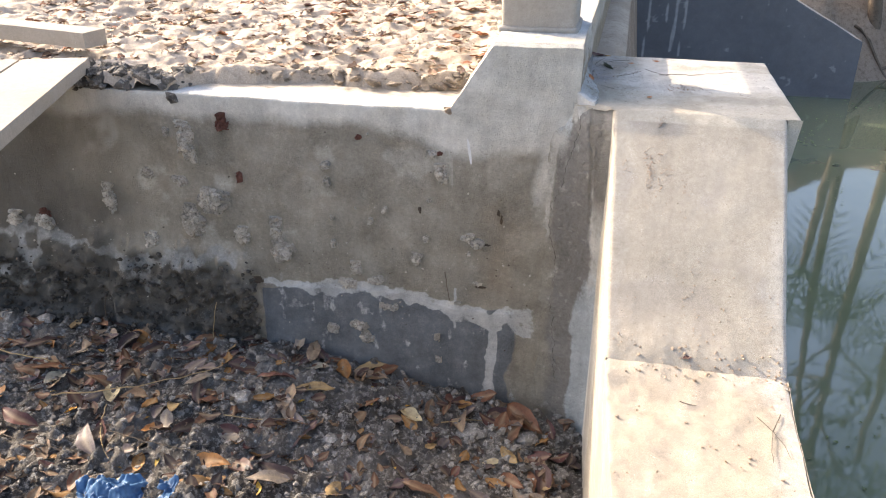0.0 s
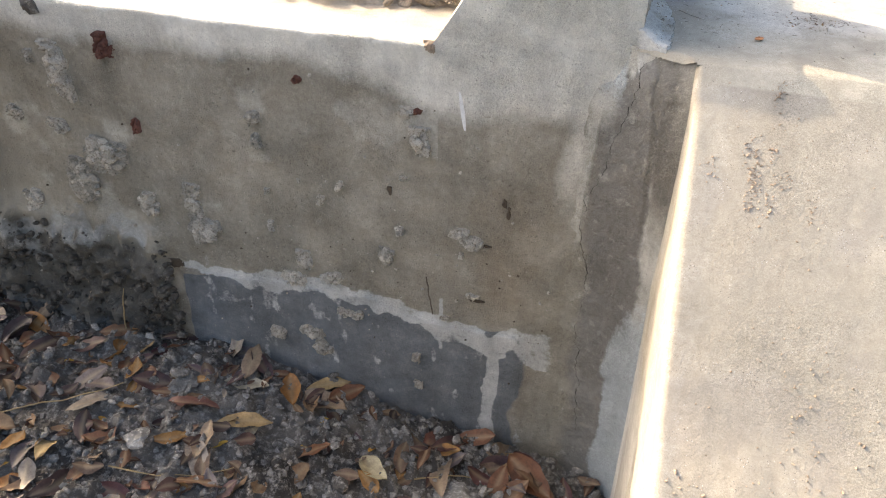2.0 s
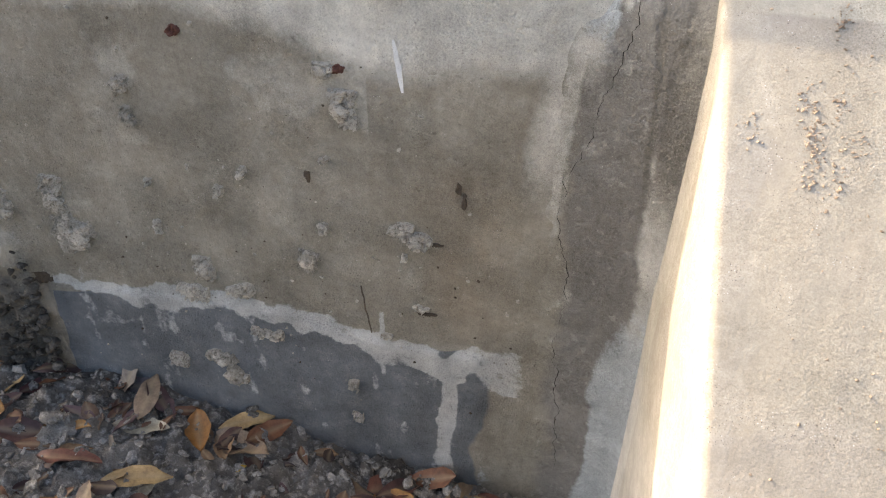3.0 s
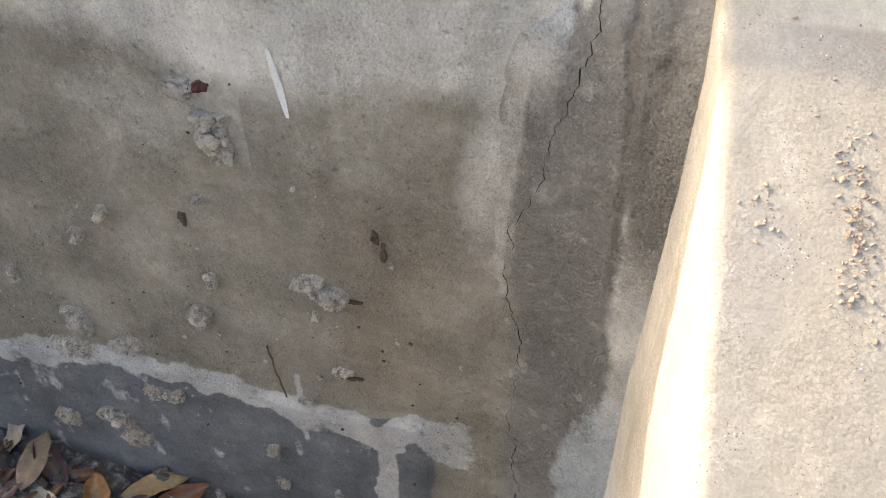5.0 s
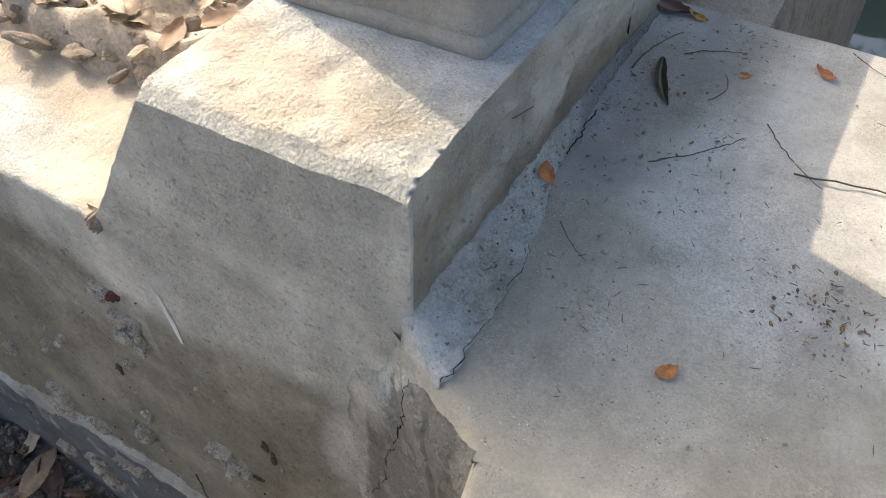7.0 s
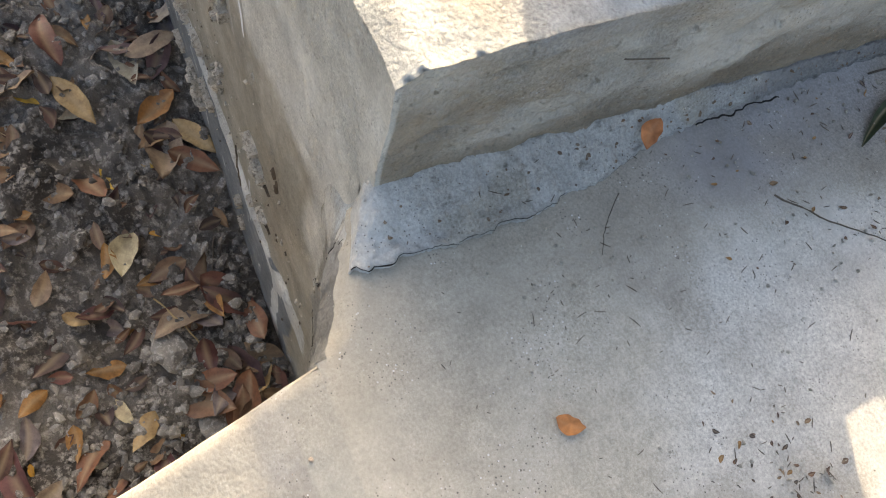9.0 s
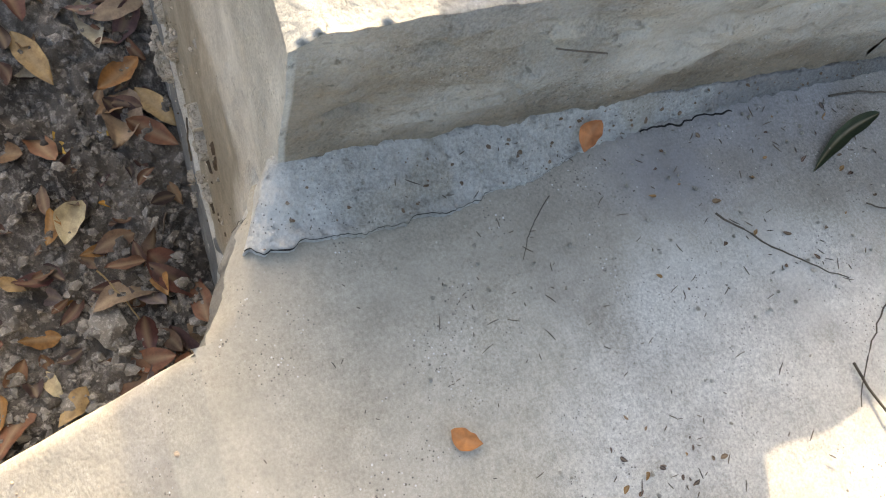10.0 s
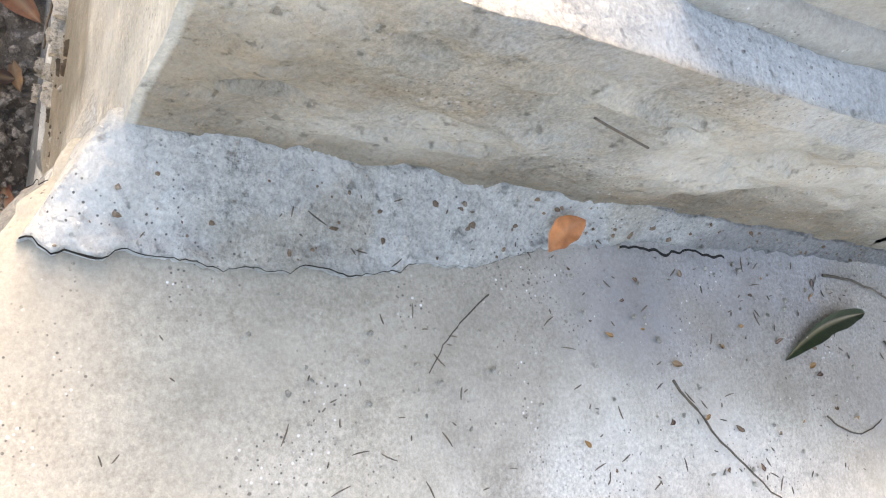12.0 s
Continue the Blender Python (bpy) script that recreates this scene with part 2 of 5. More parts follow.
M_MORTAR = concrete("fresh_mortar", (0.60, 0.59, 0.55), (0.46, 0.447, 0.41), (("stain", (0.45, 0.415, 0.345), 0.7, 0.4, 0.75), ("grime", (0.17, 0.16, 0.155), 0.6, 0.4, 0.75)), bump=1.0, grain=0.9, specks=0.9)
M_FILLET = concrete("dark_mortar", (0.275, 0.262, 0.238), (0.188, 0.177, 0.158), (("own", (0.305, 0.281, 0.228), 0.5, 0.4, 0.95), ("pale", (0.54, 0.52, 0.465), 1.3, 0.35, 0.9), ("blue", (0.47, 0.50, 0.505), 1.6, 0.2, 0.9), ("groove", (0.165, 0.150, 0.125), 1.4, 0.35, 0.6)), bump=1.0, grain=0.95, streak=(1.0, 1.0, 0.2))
M_POST = concrete("post_cement", (0.40, 0.375, 0.33), (0.30, 0.275, 0.235), bump=0.5)
M_SLAB = concrete("precast_slab", (0.36, 0.33, 0.285), (0.285, 0.26, 0.22), bump=0.35)
M_FARWALL = concrete("slate_paint", (0.155, 0.160, 0.172), (0.120, 0.124, 0.135), (("white", (0.40, 0.41, 0.41), 0.5, 0.25, 0.7), ("worn", (0.45, 0.42, 0.36), 0.5, 0.3, 0.9)), bump=0.2, grain=0.2, specks=0.2)
M_SOIL = earthy("damp_soil", ((0.062, 0.055, 0.048), (0.20, 0.183, 0.160), (0.46, 0.435, 0.39)), scale=20, bump=1.0, dist=0.010)
M_MUD = earthy("stuck_mud", ((0.05, 0.045, 0.038), (0.10, 0.092, 0.08), (0.19, 0.18, 0.16)), scale=40, bump=1.0)
M_ROAD = earthy("dry_soil", ((0.33, 0.275, 0.215), (0.43, 0.365, 0.29), (0.25, 0.205, 0.16)), scale=10)
M_CLOD = earthy("dry_clods", ((0.24, 0.20, 0.155), (0.32, 0.27, 0.215), (0.16, 0.13, 0.10)), scale=25)
M_GRAVEL = earthy("rubble", ((0.15, 0.138, 0.122), (0.31, 0.293, 0.262), (0.50, 0.48, 0.44)), scale=40)
M_LUMP = earthy("mortar_lumps", ((0.45, 0.418, 0.35), (0.58, 0.54, 0.465), (0.15, 0.128, 0.10)), scale=60, bump=1.0)
M_SANDLUMP = earthy("sandy_clods", ((0.36, 0.275, 0.20), (0.44, 0.355, 0.27), (0.30, 0.225, 0.16)), scale=60)
M_BRICKBIT = earthy("brick_bits", ((0.13, 0.06, 0.045), (0.17, 0.075, 0.055), (0.085, 0.05, 0.045)), scale=40)
M_BANK = earthy("bank_soil", ((0.36, 0.28, 0.21), (0.46, 0.37, 0.29), (0.20, 0.15, 0.115)), scale=9, bump=1.0, dist=0.04)
# near-black colour stands for the shade inside open cracks
M_CRACK = earthy("crack_shade", ((0.02, 0.018, 0.016), (0.028, 0.025, 0.022), (0.035, 0.03, 0.026)), scale=60)
M_PIT = earthy("pit_dirt", ((0.085, 0.066, 0.048), (0.12, 0.095, 0.07), (0.06, 0.048, 0.036)), scale=60)
M_TWIG = earthy("twig_bark", ((0.10, 0.085, 0.065), (0.16, 0.13, 0.10), (0.07, 0.055, 0.045)), scale=50)
M_CRUMB = earthy("bark_bits", ((0.17, 0.14, 0.11), (0.12, 0.10, 0.08), (0.22, 0.17, 0.12)), scale=50)
M_STRAW = earthy("dry_straw", ((0.40, 0.31, 0.17), (0.34, 0.26, 0.14), (0.28, 0.2, 0.11)), scale=50)
M_BITS = earthy("brown_bits", ((0.24, 0.16, 0.10), (0.15, 0.11, 0.08), (0.34, 0.29, 0.23)), scale=60)
M_BARK = earthy("tree_bark", ((0.13, 0.10, 0.075), (0.19, 0.155, 0.12), (0.08, 0.06, 0.045)), scale=12)
M_LEAF = leafy("dead_leaves", ((0.148, 0.066, 0.034), (0.090, 0.037, 0.034), (0.246, 0.180, 0.123), (0.164, 0.090, 0.053), (0.262, 0.123, 0.037), (0.061, 0.037, 0.034), (0.279, 0.234, 0.189), (0.148, 0.066, 0.051), (0.139, 0.115, 0.115), (0.361, 0.254, 0.123), (0.107, 0.066, 0.067), (0.078, 0.041, 0.037)))
M_LEAF_DRY = leafy("sun_dried_leaves", ((0.30, 0.20, 0.125), (0.20, 0.12, 0.075), (0.36, 0.28, 0.20), (0.26, 0.10, 0.045), (0.13, 0.085, 0.065), (0.33, 0.26, 0.19), (0.11, 0.06, 0.05)), by_island=True, rough=0.7)
M_LEAF_ORANGE = leafy("orange_leaflets", ((0.46, 0.19, 0.06), (0.40, 0.15, 0.05)), vein=0.1)
M_LEAF_YELLOW = leafy("yellow_leaves", ((0.55, 0.36, 0.06), (0.50, 0.27, 0.04)), vein=0.15)
M_LEAF_PALE = leafy("pale_leaves", ((0.44, 0.38, 0.24), (0.40, 0.36, 0.27)), vein=0.2)
M_LEAF_DARK = leafy("dark_green_leaf", ((0.035, 0.05, 0.03), (0.04, 0.055, 0.03)), rough=0.35, vein=0.5)
M_GREEN = leafy("live_leaves", ((0.05, 0.10, 0.025), (0.07, 0.13, 0.03), (0.04, 0.08, 0.02), (0.09, 0.14, 0.04)), by_island=True)
M_PLASTIC, _nt, _b = material("blue_plastic", 0.5, 0.3)
_c = _nt.nodes.new("ShaderNodeTexCoord").outputs["Object"]
_nt.links.new(mix(_nt, ranged(_nt, noise_node(_nt, _c, 25, 4), 0.35, 0.65), (0.025, 0.075, 0.17), (0.10, 0.20, 0.34)), _b.inputs["Base Color"])
M_WATER, _nt, _b = material("pond_water", 0.04, 0.5)
_b.inputs["IOR"].default_value = 2.0
_c = _nt.nodes.new("ShaderNodeTexCoord").outputs["Object"]
_nt.links.new(mix(_nt, ranged(_nt, noise_node(_nt, _c, 0.8, 4), 0.35, 0.65), (0.105, 0.130, 0.078), (0.145, 0.168, 0.108)), _b.inputs["Base Color"])
_bn = _nt.nodes.new("ShaderNodeBump")
_bn.inputs["Strength"].default_value, _bn.inputs["Distance"].default_value = 0.02, 0.02
_nt.links.new(noise_node(_nt, _c, 6, 2), _bn.inputs["Height"])
_nt.links.new(_bn.outputs["Normal"], _b.inputs["Normal"])

# ---- the cast abutment: wall, raised end block and kerb ----
LEDGE, BLOCK, DECK = 0.945, 1.144, 0.994
FOOT, CREST, FACE = -0.362, -0.238, 0.006
fr, lt = ((0, 0, 0), (0, -1, 0)), ((0, 0, LEDGE), (0, 0, 1))
sp = ((FOOT, 0, LEDGE), (-(BLOCK - LEDGE), 0, CREST - FOOT))
tp, rt = ((0, 0, BLOCK), (0, 0, 1)), ((FACE, 0, 0), (1, 0, 0))
body = Solid(0.006)
for x0, x1, st in ((-2.9, -1.3, 0.010), (-1.3, FOOT, 0.0055)):
    body.quad((x0, 0, -0.4), (x1, 0, -0.4), (x1, 0, LEDGE), (x0, 0, LEDGE), st, (fr, lt))
    body.quad((x0, 0, LEDGE), (x1, 0, LEDGE), (x1, 0.36, LEDGE), (x0, 0.36, LEDGE), st, (fr, lt))
CY, CZ = 0.014, BLOCK - 0.011
body.quad((FOOT, 0, -0.4), (CREST, 0, -0.4), (CREST, 0, CZ), (FOOT, 0, LEDGE), 0.005)
body.quad((CREST, 0, -0.4), (FACE, 0, -0.4), (FACE, 0, CZ), (CREST, 0, CZ), 0.005)
body.quad((FOOT, 0, LEDGE), (CREST, 0, CZ), (CREST, CY, BLOCK), (FOOT, CY, LEDGE), 0.005)
body.quad((CREST, 0, CZ), (FACE, 0, CZ), (FACE, CY, BLOCK), (CREST, CY, BLOCK), 0.005)
body.quad((FACE, 0, -0.4), (FACE, CY, -0.4), (FACE, CY, 0.96), (FACE, 0, 0.96), 0.005)
body.quad((FACE, 0, 0.96), (FACE, CY, 0.96), (FACE, CY, BLOCK), (FACE, 0, CZ), 0.003)
for y0, y1, st in ((CY, 0.48, 0.005), (0.48, 5.5, 0.03)):
    body.quad((FOOT, y0, LEDGE), (CREST, y0, BLOCK), (CREST, y1, BLOCK), (FOOT, y1, LEDGE), st)
    body.quad((CREST, y0, BLOCK), (FACE, y0, BLOCK), (FACE, y1, BLOCK), (CREST, y1, BLOCK), st)
    body.quad((FACE, y0, -0.4), (FACE, y1, -0.4), (FACE, y1, 0.96), (FACE, y0, 0.96), st)
    body.quad((FACE, y0, 0.96), (FACE, y1, 0.96), (FACE, y1, BLOCK), (FACE, y0, BLOCK), min(st, 0.0029) if y0 < 0.4 else st)
body.quad((-7, 0, -0.4), (-2.9, 0, -0.4), (-2.9, 0, LEDGE), (-7, 0, LEDGE), 0.05)
body.quad((-7, 0, LEDGE), (-2.9, 0, LEDGE), (-2.9, 0.36, LEDGE), (-7, 0.36, LEDGE), 0.05)
body.quad((-7, 0.36, -0.4), (-7, 0.36, LEDGE), (FOOT, 0.36, LEDGE), (FOOT, 0.36, -0.4), 0.2)
body.quad((-7, 0, -0.4), (-7, 0, LEDGE), (-7, 0.36, LEDGE), (-7, 0.36, -0.4), 0.2)


def paint_top(x):
    return np.interp(x, (-1.02, -0.75, -0.52, -0.36, -0.12), (0.298, 0.325, 0.335, 0.30, 0.30))


def wall_marks(v):
    x, y, z = v.T
    front = (y < 0.02).astype(float)
    n = fbm(v, 6, 4, 3)
    top = np.interp(x, (-2.9, -1.3, -0.9, -0.5, -0.33, -0.1, 0.0), (0.89, 0.87, 0.875, 0.86, 0.82, 0.81, 0.80))
    pale = smooth(-0.03, 0.035, z - top + (n - 0.5) * 0.10)
    pale = np.maximum(pale, smooth(0.045, 0.0, np.abs(x + 0.085 + (n - 0.5) * 0.06)) * smooth(0.55, 0.75, z) * 0.85)
    blobs = smooth(0.60, 0.70, fbm(v, 7, 3, 21)) * 0.35 * (x < -0.35) * front
    pale = np.maximum(pale, blobs * smooth(0.3, 0.45, z))
    paint = front * smooth(0.01, -0.012, z - paint_top(x) + (n - 0.5) * 0.05) * smooth(-1.012, -1.004, x) * smooth(-0.13, -0.19, x + (n - 0.5) * 0.1)
    paint = np.maximum(paint, front * smooth(0.19, 0.14, z - np.interp(x, (-2.9, -1.6, -1.15, -1.05), (0.02, 0.03, -0.01, -0.06)) + (n - 0.5) * 0.12) * smooth(-1.03, -1.06, x) * 0.8)
    xw = x
    x = x + (fbm(v * (1, 1, 0.3), 14, 3, 44) - 0.5) * 0.03
    z0 = z
    z = z + (fbm(v, 18, 4, 45) - 0.5) * 0.07
    drip = smooth(0.020, 0.009, np.abs(x + 0.215 + (fbm(v, 12, 3, 8) - 0.5) * 0.04)) * (z < 0.31)
    drip = np.maximum(drip, 0.55 * smooth(0.55, 0.68, fbm(v * (1, 1, 0.4), 26, 4, 47)) * smooth(0.09, 0.04, np.abs(x + 0.19)) * (z < 0.3))
    drip = np.maximum(drip, 0.9 * smooth(0.009, 0.003, np.abs(x + 0.335)) * smooth(0.21, 0.24, z))
    drip = np.maximum(drip, 0.5 * smooth(0.011, 0.003, np.abs(x + 0.925 + 0.10 * (z - 0.25))) * (z > 0.17))
    drip = np.maximum(drip, 0.4 * smooth(0.014, 0.003, np.abs(x + 0.895 + 0.18 * (z - 0.25))) * (z > 0.20))
    drip = np.maximum(drip, 0.5 * smooth(0.012, 0.004, np.abs(z - 0.235 - 0.1 * (x + 0.9))) * smooth(-0.98, -0.95, x) * smooth(-0.80, -0.84, x))
    deep = np.interp(x, (-1.0, -0.9, -0.75, -0.62, -0.5, -0.4, -0.3, -0.2, -0.1), (0.006, 0.010, 0.030, 0.028, 0.045, 0.038, 0.050, 0.075, 0.08)) * (0.45 + 1.1 * fbm(v, 11, 3, 48))
    band = smooth(0.010, -0.004, paint_top(x) - z - deep) * smooth(-0.012, 0.002, paint_top(x) + 0.008 - z)
    band = band * (0.42 + 0.75 * fbm(v, 34, 4, 49))
    smear = front * np.maximum(band, drip * (0.5 + 0.6 * fbm(v, 40, 3, 50))) * smooth(-1.01, -0.99, x) * smooth(-0.07, -0.12, x) * (z < 0.37)
    scratch = front * smooth(0.63, 0.74, fbm(v * (1, 1, 0.45), 36, 4, 77)) * paint * 0.5
    smear = np.maximum(smear, scratch)
    x, z = xw, z0
    mud = front * smooth(-0.98, -1.06, x + (n - 0.5) * 0.1) * smooth(0.43, 0.30, z + (n - 0.5) * 0.2) * smooth(0.02, 0.12, z + (x + 1.0) * 0.05)
    # second term colours the wall's left end dark for shade below the slab
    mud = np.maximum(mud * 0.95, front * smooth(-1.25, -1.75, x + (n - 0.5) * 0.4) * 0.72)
    wash = front * smooth(0.06, 0.02, np.abs(z - 0.36 - (fbm(v, 9, 4, 19) - 0.5) * 0.45)) * smooth(-1.0, -1.1, x) * 0.7
    ledge = (y > 0.004) * (x < FOOT + 0.02)
    white = ledge * smooth(-1.3, -1.2, x) * smooth(-0.40, -0.62, x + (n - 0.5) * 0.2) * smooth(0.13, 0.07, y + (n - 0.5) * 0.06)
    sand = np.maximum(ledge * 0.8 * (1 - white), (z > BLOCK - 0.03) * (y > 0.01) * smooth(0.4, 0.6, fbm(v, 9, 3, 5)) * 0.8)
    rust = front * smooth(0.12, 0.02, np.abs(x + 0.2)) * smooth(0.72, 0.6, z) * smooth(0.28, 0.4, z) * fbm(v, 14, 3, 6) * 1.3
    flank = (x > FACE - 0.004) * (y > 0.004) * (z > 0.9)
    side = flank * smooth(0.25, 0.75, fbm(v, 9, 4, 66))
    grime = flank * smooth(1.065, 1.005, z + (n - 0.5) * 0.09) * smooth(0.0, 0.03, y)
    grime = np.maximum(grime, flank * smooth(0.10, 0.02, y + (n - 0.5) * 0.10) * smooth(1.135, 1.09, z) * 0.8)
    crown = (z > BLOCK - 0.02) * (y > 0.012)
    # post's skylit shadow on the block top, put into the colour; sand stops there
    shade_tint = crown * smooth(0.05, 0.14, y + 0.35 * (x + 0.1) + (n - 0.5) * 0.1)
    white = np.maximum(white, shade_tint * 0.9)
    sand = sand * (1 - shade_tint)
    pock = flank * (0.12 + 0.55 * fbm(v * (1, 0.5, 1), 40, 4, 67))
    return {"pock": pock, "side": side, "grime": grime, "pale": pale, "paint": paint, "smear": smear, "mud": mud, "wash": wash, "white": white, "sand": sand, "rust": rust}


def wall_move(v):
    x, y, z = v.T
    far = 1 - smooth(0.4, 0.6, y)
    out = v + wobble(v, 3.0, 0.006, 40) * far[:, None] + wobble(v, 24, 0.0022, 60) * far[:, None]
    front = (y < 0.012).astype(float)
    n = fbm(v, 10, 4, 3)
    # relief of the stuck clods only
    mud = front * smooth(-0.98, -1.08, x) * smooth(0.46, 0.33, z + (n - 0.5) * 0.15)
    clods = fbm(v, 20, 5, 91)
    out[:, 1] -= mud * (0.014 + 0.11 * np.maximum(0, clods - 0.42))
    rough_top = (z > BLOCK - 0.012) * (y > 0.012) * far
    out[:, 2] += rough_top * ((fbm(v, 30, 3, 15) - 0.5) * 0.006 + (fbm(v, 90, 3, 16) - 0.5) * 0.003)
    proud = front * smooth(0.006, -0.006, z - paint_top(x)) * smooth(-1.012, -1.004, x) * smooth(-0.13, -0.17, x)
    out[:, 1] -= proud * 0.006
    side = (x > FACE - 0.003) * (z > 0.9) * far * smooth(1.146, 1.115, z) * smooth(0.004, 0.03, y)
    out[:, 0] += side * ((fbm(v, 22, 3, 33) - 0.5) * 0.005 + (fbm(v * (1, 0.45, 1), 75, 4, 34) - 0.5) * 0.010 - 0.004 * smooth(0.58, 0.70, fbm(v * (1, 0.5, 1), 60, 3, 35)))
    chip = smooth(0.013, 0.006, np.linalg.norm(v - np.array((-0.004, 0.030, 1.143)), axis=1)) + 0.7 * smooth(0.010, 0.004, np.linalg.norm(v - np.array((-0.022, 0.034, 1.143)), axis=1))
    out[:, 2] -= chip * 0.003
    return out


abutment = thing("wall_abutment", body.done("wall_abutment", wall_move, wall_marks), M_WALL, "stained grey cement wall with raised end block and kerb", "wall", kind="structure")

# ---- the wing wall: platform, slope and low run beside the pond ----
XL, XR, XO = 0.097, 0.533, 0.569
KINK_Y, KINK_Z = -0.590, 0.530
wtop = ((0, 0, DECK), (0, 0, 1))
sl_n = (0, -(DECK - KINK_Z), (-0.071 - KINK_Y))
wsl = ((0, -0.071, DECK), sl_n)
wl, wr = ((XL, 0, 0), (-1, 0, 0)), ((XO, 0, 0), (1, 0, 0))
wlow = ((0, KINK_Y, KINK_Z), (0, 0, 1))
wlt = ((XL, -0.071, 0), (-0.519, -0.040, 0.0))
wrs = ((XR, 0, 0), (1, 0, 0))
wing = Solid(0.009)
wing.quad((0.0, -0.010, DECK), (XL, -0.062, DECK), (XL, 0.615, DECK), (0.0, 0.615, DECK), 0.0040)
wing.quad((XL, -0.071, DECK), (XO, -0.071, DECK), (XO, 0.615, DECK), (XL, 0.615, DECK), 0.0048, (wtop, wsl, wr))
wing.quad((XL, -0.071, DECK), (XL + 0.040, KINK_Y, KINK_Z), (XR, KINK_Y, KINK_Z), (XR, -0.071, DECK), 0.006, (wtop, wsl, wlt, wrs))
wing.quad((XL + 0.040, KINK_Y, KINK_Z), (XL + 0.048, -1.3, 0.52), (XR - 0.01, -1.3, 0.52), (XR, KINK_Y, KINK_Z), 0.008, (wlow, wlt, wrs))
wing.quad((XL + 0.048, -1.3, 0.52), (XL + 0.048, -3.2, 0.50), (XR - 0.01, -3.2, 0.50), (XR - 0.01, -1.3, 0.52), 0.05)
wing.quad((XL, 0.02, -0.5), (XL, 0.02, DECK), (XL, -0.071, DECK), (XL - 0.035, -0.071, -0.5), 0.008, (wl,))
wing.quad((XL - 0.035, -0.071, -0.5), (XL, -0.071, DECK), (XL + 0.040, KINK_Y, KINK_Z), (XL + 0.03, KINK_Y, -0.5), 0.008, (wsl, wlt))
wing.quad((XL + 0.03, KINK_Y, -0.5), (XL + 0.040, KINK_Y, KINK_Z), (XL + 0.048, -1.3, 0.52), (XL + 0.04, -1.3, -0.5), 0.012, (wlow, wlt))
wing.quad((XL + 0.04, -1.3, -0.5), (XL + 0.048, -1.3, 0.52), (XL + 0.048, -3.2, 0.50), (XL + 0.04, -3.2, -0.5), 0.05)
wing.quad((XR, -0.071, 0.70), (XO, -0.071, DECK), (XR, -0.071, DECK), (XR, -0.071, DECK), 0.01)
wing.quad((XR, KINK_Y, -0.8), (XR + 0.01, -0.071, -0.8), (XR, -0.071, DECK), (XR, KINK_Y, KINK_Z), 0.015, (wrs, wsl))
wing.quad((XR, -3.2, -0.8), (XR, KINK_Y, -0.8), (XR, KINK_Y, KINK_Z), (XR - 0.01, -3.2, 0.50), 0.04)
wing.quad((XR, -0.071, 0.70), (XR + 0.01, 0.615, 0.70), (XO, 0.615, DECK), (XO, -0.071, DECK), 0.01, (wtop, wr))
wing.quad((XR, -0.071, -0.8), (XR, 0.615, -0.8), (XR + 0.01, 0.615, 0.70), (XR, -0.071, 0.70), 0.05)
wing.quad((-0.02, 0.615, DECK), (XO, 0.615, DECK), (XR, 0.615, -0.8), (-0.02, 0.615, -0.8), 0.02, (wtop,))
wing.quad((XL + 0.04, -3.2, -0.8), (XL + 0.048, -3.2, 0.50), (XR - 0.01, -3.2, 0.50), (XR, -3.2, -0.8), 0.1)

STRIP = ((-0.050, 0.042), (-0.033, 0.048), (-0.019, 0.056), (0.002, 0.052), (0.028, 0.053), (0.044, 0.055), (0.075, 0.052), (0.100, 0.052), (0.132, 0.046), (0.163, 0.043), (0.196, 0.031), (0.230, 0.026), (0.290, 0.018), (0.330, 0.018), (0.410, 0.012), (0.620, 0.012))


def strip_edge(y):
    p = np.stack([np.asarray(y, float), np.zeros_like(y), np.zeros_like(y)], 1)
    return np.interp(y, [s[0] for s in STRIP], [s[1] for s in STRIP]) + (fbm(p, 75, 3, 5) - 0.5) * 0.011 + (fbm(p, 260, 2, 6) - 0.5) * 0.004


def edge_y(x):
    """Where the platform's inner corner edge runs."""
    return np.interp(x, (-0.03, 0.0, XL, XL + 0.03), (0.006, -0.010, -0.062, -0.078))


def edge_drop(x, y):
    """How far the platform rolls down towards that edge."""
    return 0.009 * np.clip(1 - (y - edge_y(x)) / 0.016, 0, 1) ** 2 * smooth(XL - 0.002, XL - 0.022, x)


def kink_rise(y):
    return 0.022 * np.exp(-((y - KINK_Y) / 0.085) ** 2)


